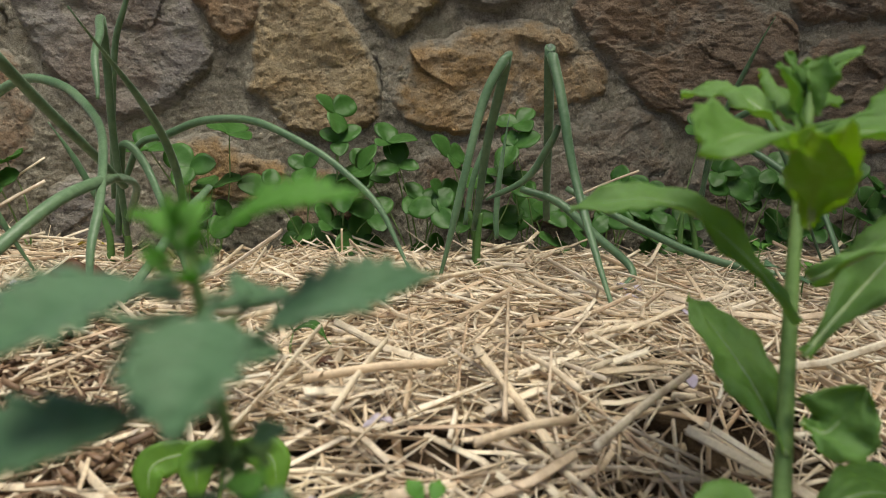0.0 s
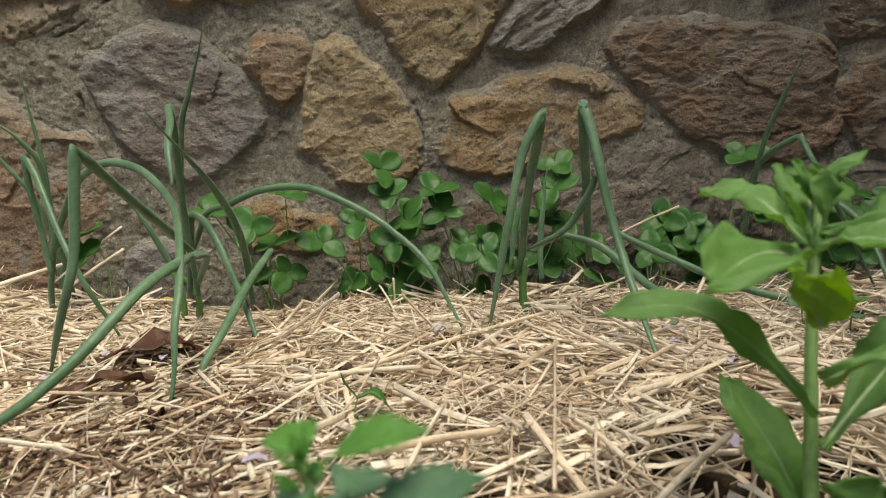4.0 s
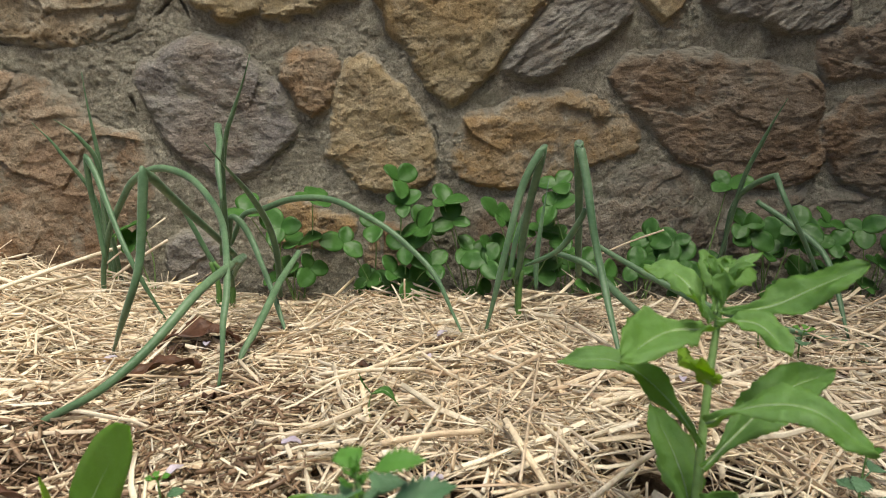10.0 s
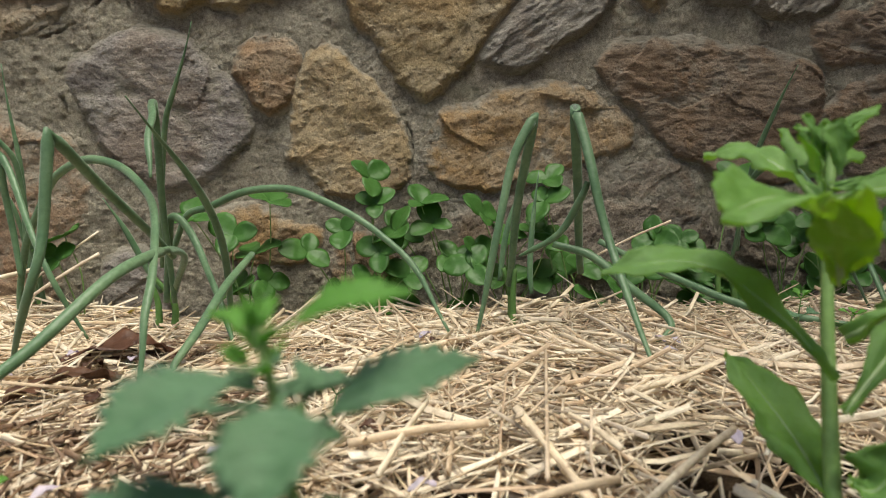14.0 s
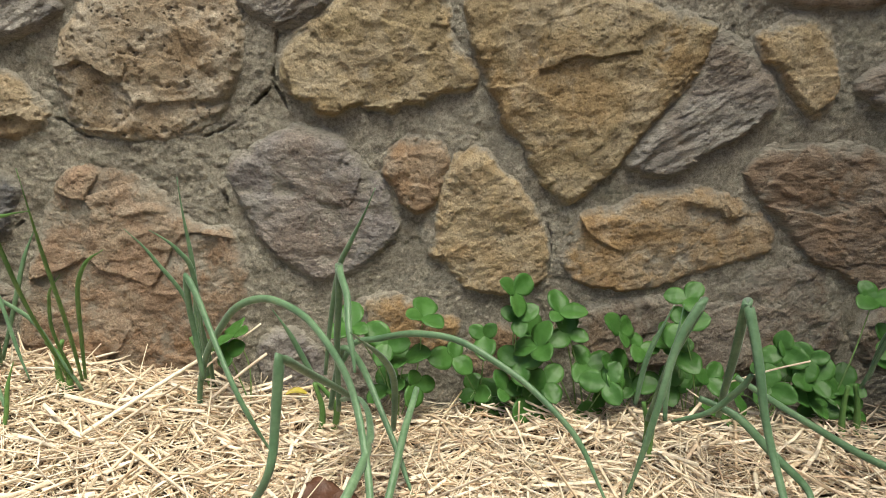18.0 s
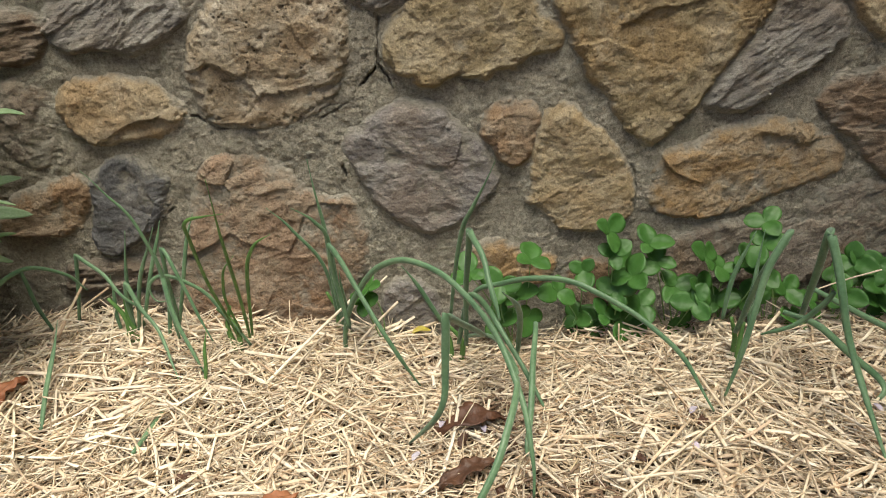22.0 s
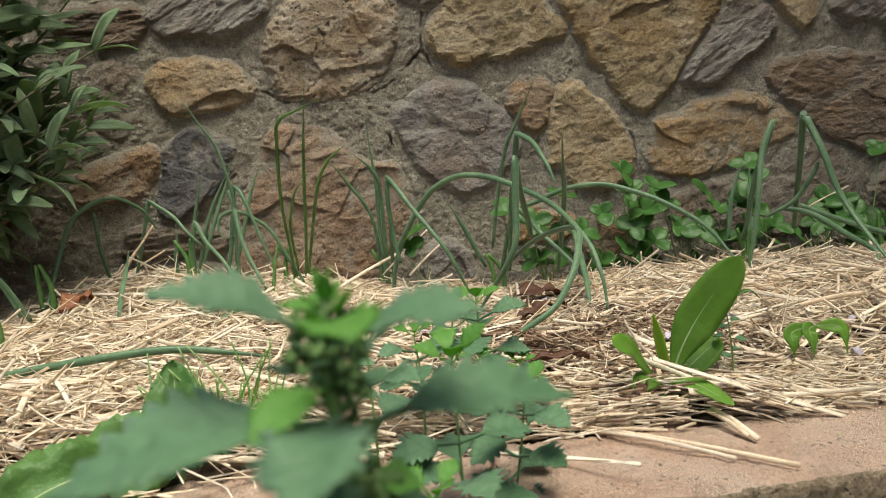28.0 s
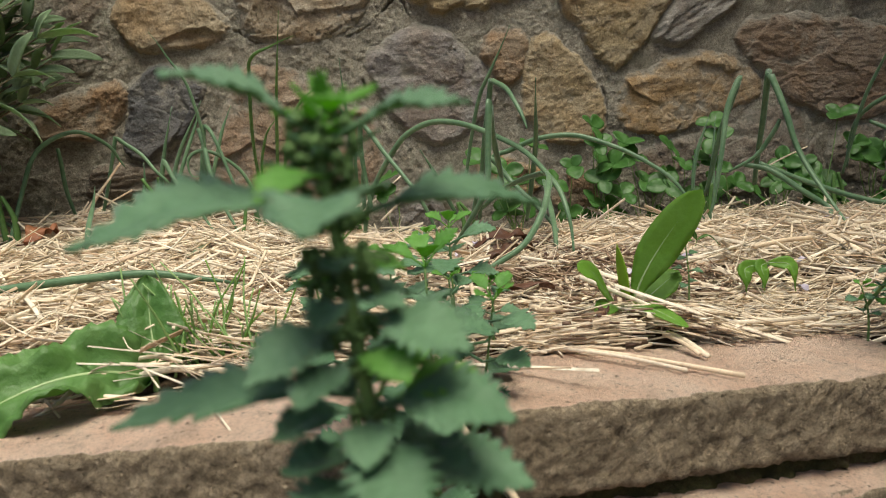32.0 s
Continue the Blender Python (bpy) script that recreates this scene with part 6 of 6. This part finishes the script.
leafy("heart_leaf_seedling", (x, y, z), "tiny seedling with hanging heart-shaped green leaves", "seedling", [V3((x, y, z - 0.005)), V3((x + 0.001, y, z + 0.014)), V3((x + 0.006, y, z + 0.027))], 0.0008,
      [([V3((x + 0.004, y, z + 0.027)), V3((x + dx, y - 0.005, z + 0.026)), V3((x + dx * 1.15, y - 0.009, z + 0.018)), V3((x + dx * 1.2, y - 0.010, z + low))], 0.012, None, {"up": (dx * 12, -1, 0.25)}) for dx, low in ((-0.017, 0.008), (-0.004, 0.006), (0.018, 0.004))], M_LETTUCE, shape=spike, vee=0.25, wave=0.06)
x, y = 0.096, -0.368
z = bed(x, y)
leafy("heart_leaf_seedling", (x, y, z), "tiny seedling with two narrow green leaves", "seedling", [V3((x, y, z - 0.005)), V3((x, y, z + 0.008)), V3((x + 0.002, y, z + 0.016))], 0.0007,
      [([V3((x + 0.002, y, z + 0.016)), V3((x - 0.004, y - 0.003, z + 0.026)), V3((x - 0.006, y - 0.004, z + 0.034))], 0.006, None, {}), ([V3((x + 0.002, y, z + 0.016)), V3((x + 0.012, y - 0.004, z + 0.020)), V3((x + 0.022, y - 0.008, z + 0.010))], 0.013, None, {})], M_CLOVER, shape=spike, vee=0.2, wave=0.06)

# wiry green weed behind the left brick
tuft_at = Vector((-0.335, -0.530, 0.018))
tuft = thing("wiry_weed", tuft_at, "tangle of thin wiry green stems in the straw", "weed")
rng = random.Random(12)
for k in range(46):
    a, tall = rng.uniform(0, 6.3), rng.uniform(0.02, 0.07)
    foot = tuft_at + Vector((rng.uniform(-0.035, 0.04), rng.uniform(-0.018, 0.02), -0.006))
    tip = foot + Vector((math.cos(a) * tall * 0.5, math.sin(a) * tall * 0.35, tall))
    line = spline([foot, foot.lerp(tip, 0.5) + Vector((rng.uniform(-0.008, 0.008), 0, 0.004)), tip], 5)
    part("stem", local(tuft_at, tube(line, lambda u: 0.0010 - 0.0005 * u, 5)), M_STEM if k % 3 else M_WEED, tuft)

# sage bush at the left end
SAGE = Vector((-0.86, -0.16, 0.03))
sage = thing("sage_bush", SAGE, "dense grey-green sage bush with lilac flowers beside the wall", "sage bush")


def sage_leaf(name, seed):
    p = [Vector((0, 0, 0)), Vector((0.35, 0, 0.05)), Vector((0.7, 0, 0.03)), Vector((1, 0, -0.10))]
    v, f = blade(p, 0.26, lambda u: math.sin(math.pi * min(1, u ** 0.75)) ** 0.6 if u < 1 else 0, vee=0.35, wave=0.10, seed=seed, per=5, across=4, thick=0.006)
    return np.array(v), f


SAGE_SHAPES = [sage_leaf("leaf", 5.1 * k) for k in range(6)]
SAGE_MESH = []
for v, f in SAGE_SHAPES:
    me = bpy.data.meshes.new("leaf")
    me.from_pydata(v.tolist(), [], f)
    me.materials.append(M_SAGE)
    me.polygons.foreach_set("use_smooth", [True] * len(me.polygons))
    SAGE_MESH.append(me)
rng = random.Random(77)
near_leaves, far_v, far_f = 0, [], []
for k in range(210):
    a, b, c = rng.uniform(-1, 1), rng.uniform(-1, 0.5), rng.uniform(-0.75, 1)
    d = Vector((a, b, c)).normalized()
    end = Vector((-0.80 + 0.30 * d.x, -0.17 + 0.13 * d.y, 0.43 + 0.30 * d.z))
    if end.y > -0.03:
        end.y = -0.03 - rng.uniform(0, 0.05)
    end = end.lerp(Vector((-0.80, -0.17, 0.43)), rng.random() ** 2 * 0.4)
    foot = SAGE + Vector((rng.uniform(-0.14, 0.08), rng.uniform(-0.05, 0.05), 0))
    mid = foot.lerp(end, 0.5) + Vector((rng.uniform(-0.03, 0.03), rng.uniform(-0.03, 0.02), 0.03))
    line = spline([foot, mid, end], 9)
    part("twig", local(SAGE, tube(line, lambda u: 0.0026 - 0.0016 * u, 5)), M_TWIG, sage)
    n = len(line)
    for i in range(int(n * 0.42), n, 2):
        q, t = line[i], (line[min(i + 1, n - 1)] - line[i - 1]).normalized()
        turn = rng.uniform(0, 3.1)
        for side in (0, math.pi):
            o = t.orthogonal().normalized()
            o.rotate(Matrix.Rotation(turn + side, 3, t))
            spread = 0.55 if i < n - 2 else 0.25
            way = (t * (1 - spread) + o * spread * 1.5 + Vector((0, -0.12, -0.05))).normalized()
            size = rng.uniform(0.044, 0.082) * (1.0 if i < n - 3 else 0.75)
            x = way
            y = Vector((0, -0.5, 0.85)).cross(x)
            y = (y if y.length > 0.1 else x.orthogonal()).normalized()
            z = x.cross(y)
            m = Matrix((x, y, z)).transposed().to_4x4() @ Matrix.Rotation(rng.uniform(-0.9, 0.9), 4, "X") @ Matrix.Scale(size, 4)
            m.translation = q - SAGE
            tip = q + way * size
            if tip.y > -0.015:
                continue
            shape = rng.randrange(6)
            if q.x > -0.72 and near_leaves < 290:
                ob = new("leaf", SAGE_MESH[shape])
                ob.parent, ob.matrix_local = sage, m
                near_leaves += 1
            else:
                w = np.array(m)
                base = sum(len(x) for x in far_v)
                far_v.append(SAGE_SHAPES[shape][0] @ w[:3, :3].T + w[:3, 3])
                far_f += [tuple(j + base for j in q4) for q4 in SAGE_SHAPES[shape][1]]
part("foliage", (np.concatenate(far_v).tolist(), far_f), M_SAGE, sage)["kind"] = "stuff"
# sprigs that reach out over the bed
for text in ("-0.70,-0.12,0.27 -0.63,-0.12,0.315 -0.545,-0.12,0.313", "-0.70,-0.12,0.35 -0.62,-0.13,0.39 -0.55,-0.12,0.395", "-0.72,-0.13,0.23 -0.68,-0.12,0.215 -0.625,-0.12,0.213", "-0.72,-0.13,0.20 -0.725,-0.13,0.18 -0.732,-0.12,0.148",
             "-0.68,-0.12,0.40 -0.61,-0.11,0.43 -0.555,-0.11,0.44", "-0.70,-0.14,0.30 -0.65,-0.15,0.345 -0.59,-0.15,0.352", "-0.66,-0.12,0.27 -0.62,-0.12,0.29 -0.57,-0.11,0.275", "-0.72,-0.14,0.46 -0.66,-0.14,0.50 -0.585,-0.13,0.495", "-0.76,-0.13,0.25 -0.70,-0.13,0.27 -0.65,-0.13,0.25"):
    part("leaf", local(SAGE, blade(pts3(text), 0.021, vee=0.25, wave=0.08, up=(0, -0.75, 0.65), seed=len(text) * 0.3)), M_SAGE, sage)
for text in ("-0.80,-0.15,0.12 -0.74,-0.14,0.20 -0.68,-0.12,0.29", "-0.82,-0.15,0.15 -0.76,-0.13,0.28 -0.68,-0.12,0.38", "-0.80,-0.15,0.10 -0.76,-0.14,0.17 -0.72,-0.13,0.22", "-0.84,-0.15,0.2 -0.76,-0.14,0.36 -0.68,-0.13,0.48", "-0.82,-0.15,0.2 -0.72,-0.15,0.42 -0.665,-0.13,0.56"):
    part("twig", local(SAGE, tube(spline(pts3(text), 8), lambda u: 0.0026 - 0.0012 * u, 6)), M_TWIG, sage)
part("twig", local(SAGE, tube(spline(pts3("-0.74,-0.15,0.30 -0.64,-0.14,0.42 -0.588,-0.13,0.50 -0.572,-0.13,0.545"), 8), lambda u: 0.0022 - 0.0010 * u, 6)), M_TWIG, sage)
for x, y, z in ((-0.607, -0.13, 0.510), (-0.578, -0.13, 0.512), (-0.556, -0.13, 0.508), (-0.583, -0.13, 0.530), (-0.543, -0.13, 0.531), (-0.560, -0.12, 0.548), (-0.590, -0.12, 0.550), (-0.745, -0.17, 0.500)):
    c = Vector((x, y, z))
    flower = part("flower", local(SAGE, tube(spline([c, c + Vector((0.002, -0.006, -0.002)), c + Vector((0.004, -0.014, 0.002))], 5), lambda u: 0.0020 + 0.0034 * u, 8)), M_PETAL, sage, "small lilac sage flower")
    for dx in (-1, 1):
        part("petal", local(SAGE, blade([c + Vector((0.004, -0.013, 0)), c + Vector((0.004 + dx * 0.005, -0.018, -0.003)), c + Vector((0.004 + dx * 0.007, -0.020, -0.011))], 0.010)), M_PETAL, flower)


# dead leaves, petals and a yellow leaf on the mulch
def dead_leaf(x, y, turn, size, width, mat, label, seed):
    z = bed(x, y) + 0.010
    d = Vector((math.cos(radians(turn)), math.sin(radians(turn)), 0))
    c = Vector((x, y, z))
    arch = min(1.0, width / 0.026)
    line = [c + d * size * u + Vector((0, 0, w * arch - 0.004 * (1 - arch))) for u, w in ((-0.5, -0.006), (-0.15, 0.004), (0.2, 0.007), (0.5, -0.003))]
    v, f = blade(line, width, lance, vee=0.40, wave=0.50, seed=seed, per=10, across=8, teeth=7, tooth=0.10)
    leaf = part("dead_leaf", (v, f), mat)
    tagged(leaf, label, "dead leaf", "dead leaves on the straw")
    if size < 0.03:
        return
    rib = tube(spline([line[0] - d * size * 0.18] + line, 6), lambda u: 0.0009 - 0.0006 * u, 5)
    part("leaf_stalk", rib, M_DEAD, leaf)


dead_leaf(-0.070, -0.234, 4, 0.080, 0.026, M_DEAD, "curled dark brown dead leaf lying on the straw", 1.0)
dead_leaf(-0.076, -0.305, 22, 0.062, 0.022, M_DEAD, "folded reddish-brown dead leaf on the straw", 2.0)
dead_leaf(-0.251, -0.343, 40, 0.042, 0.026, M_RUST, "crumpled orange-brown dead leaf on the straw", 3.0)
dead_leaf(-0.196, -0.389, -10, 0.032, 0.012, M_DEAD, "small dark dead leaf on the straw", 4.0)
dead_leaf(-0.587, -0.188, 70, 0.050, 0.024, M_RUST, "rust-coloured dead leaf beside the onion stalks", 5.0)
dead_leaf(-0.110, -0.470, -5, 0.055, 0.012, M_DEAD, "narrow dark dead leaf in the straw", 6.0)
rng = random.Random(31)
for k in range(13):
    x, y = rng.choice(((-0.10, -0.40), (0.0, -0.35), (-0.05, -0.24), (0.2, -0.42), (-0.30, -0.33), (0.1, -0.30), (-0.06, -0.53)))
    dead_leaf(x + rng.uniform(-0.09, 0.09), y + rng.uniform(-0.05, 0.05), rng.uniform(0, 180), rng.uniform(0.010, 0.024), rng.uniform(0.006, 0.011), M_DEAD, "small curled scrap of brown leaf on the straw", 10.0 + k)
yellow = part("fallen_leaf", blade([V3((-0.143, -0.035, 0.030)), V3((-0.130, -0.036, 0.035)), V3((-0.117, -0.035, 0.031))], 0.014, oval, vee=0.3), M_YELLOW)
tagged(yellow, "small bright yellow fallen leaf on the straw", "fallen leaf")
rng = random.Random(5)
for k in range(16):
    x, y = rng.uniform(-0.22, 0.36), rng.uniform(-0.50, -0.22)
    a = rng.uniform(0, 6.3)
    c = Vector((x, y, bed(x, y) + 0.009))
    d = Vector((math.cos(a), math.sin(a), 0.15)) * 0.006
    petal = part("petal", blade([c - d, c + Vector((0, 0, 0.002)), c + d], 0.006, oval, vee=0.4, wave=0.2, seed=k), M_FADED)
    tagged(petal, "tiny faded lilac petal fallen on the straw", "petal", "petals on the straw")

# long stalks that stand out of the mulch
STALK_LABEL = "long pale dry straw stalk lying on the mulch"


def lone_straw(a, b, width, label=STALK_LABEL):
    a, b = Vector(a), Vector(b)
    line = spline([a, a.lerp(b, 0.5) + Vector((0, 0, 0.0015)), b], 5)
    ob = part("straw_stalk", local(a, tube(line, lambda u: width / 2, 8, 0.6)), M_STRAW_ONE)
    ob.location = a
    tagged(ob, label, "straw", "long straw stalks")


for k, text in enumerate(LONG_STRAWS):
    a, b = pts3(text)
    lift = Vector((0, 0, 0.011))
    lone_straw(a + lift, b + lift, (0.0034, 0.0042, 0.0040, 0.0042, 0.0036, 0.0034, 0.0030, 0.0036, 0.0026, 0.0034, 0.0036, 0.0032, 0.0030, 0.0036)[k])
lone_straw((-0.124, -0.556, 0.007), (-0.025, -0.627, -0.0035), 0.0032, "dry straw stalk lying across the brick")
lone_straw((-0.112, -0.567, 0.006), (-0.052, -0.614, -0.001), 0.0026, "dry straw stalk lying across the brick")
lone_straw((-0.118, -0.566, 0.006), (-0.070, -0.571, 0.001), 0.0022, "dry straw stalk lying across the brick")
lone_straw((-0.030, -0.549, 0.001), (-0.025, -0.591, -0.0035), 0.0040, "dry straw stalk lying across the brick")
lone_straw((-0.034, -0.551, 0.001), (-0.028, -0.586, -0.003), 0.0026, "dry straw stalk lying across the brick")
lone_straw((-0.200, -0.660, 0.0200), (-0.163, -0.676, -0.0400), 0.0036, "dry straw stalk slipped into the joint between bricks")
lone_straw((-0.300, -0.170, 0.060), (-0.215, -0.020, 0.085), 0.0045, "dry straw stalk leaning against the wall")
lone_straw((-0.240, -0.050, 0.060), (-0.165, -0.035, 0.118), 0.0022, "thin dry stalk rising beside the wall")
lone_straw((-0.590, -0.110, 0.085), (-0.545, -0.080, 0.150), 0.0030, "dry straw stalk leaning against the wall")
lone_straw((0.1215, -0.094, 0.010), (0.1217, -0.0937, 0.051), 0.0022, "short upright straw stalk at the foot of the wall")
for a, b, width in (
        ((-0.573, -0.100, 0.105), (-0.534, -0.070, 0.168), 0.0030), ((-0.559, -0.100, 0.130), (-0.526, -0.070, 0.097), 0.0026), ((-0.634, -0.100, 0.070), (-0.623, -0.070, 0.104), 0.0030),
        ((-0.602, -0.100, 0.075), (-0.581, -0.070, 0.121), 0.0024), ((-0.524, -0.100, 0.106), (-0.483, -0.070, 0.086), 0.0032), ((-0.681, -0.100, 0.052), (-0.669, -0.070, 0.102), 0.0026), ((-0.203, -0.100, 0.060), (-0.151, -0.070, 0.097), 0.0032)):
    lone_straw(a, b, width, "dry straw stalk sticking up beside the wall")
lone_straw((0.345, -0.10, 0.075), (0.415, -0.12, 0.108), 0.0022, "thin pale stalk caught among the onion leaves")

# ---- single straws on top of the mulch, in the stretch that the camera passes nearest ----
rng = np.random.default_rng(21)
STRAW_MESHES = []
for k in range(16):
    v, f = stalk(rng, float(rng.uniform(0.035, 0.12)), float(rng.uniform(0.0014, 0.0034)), 6, 3, float(rng.uniform(0.12, 0.5)))
    me = bpy.data.meshes.new("straw")
    me.from_pydata(v.tolist(), [], f)
    me.materials.append(M_STRAW_ONE)
    STRAW_MESHES.append(me)
count = 0
while count < 300:
    m = lay(rng, 0.010 + 0.014 * rng.random())
    x, y = m.translation.x, m.translation.y
    if not (-0.32 < x < 0.42 and -0.505 < y < -0.20):
        continue
    ob = new("straw", STRAW_MESHES[count % 16])
    ob.parent, ob.matrix_local = mulch, m
    count += 1
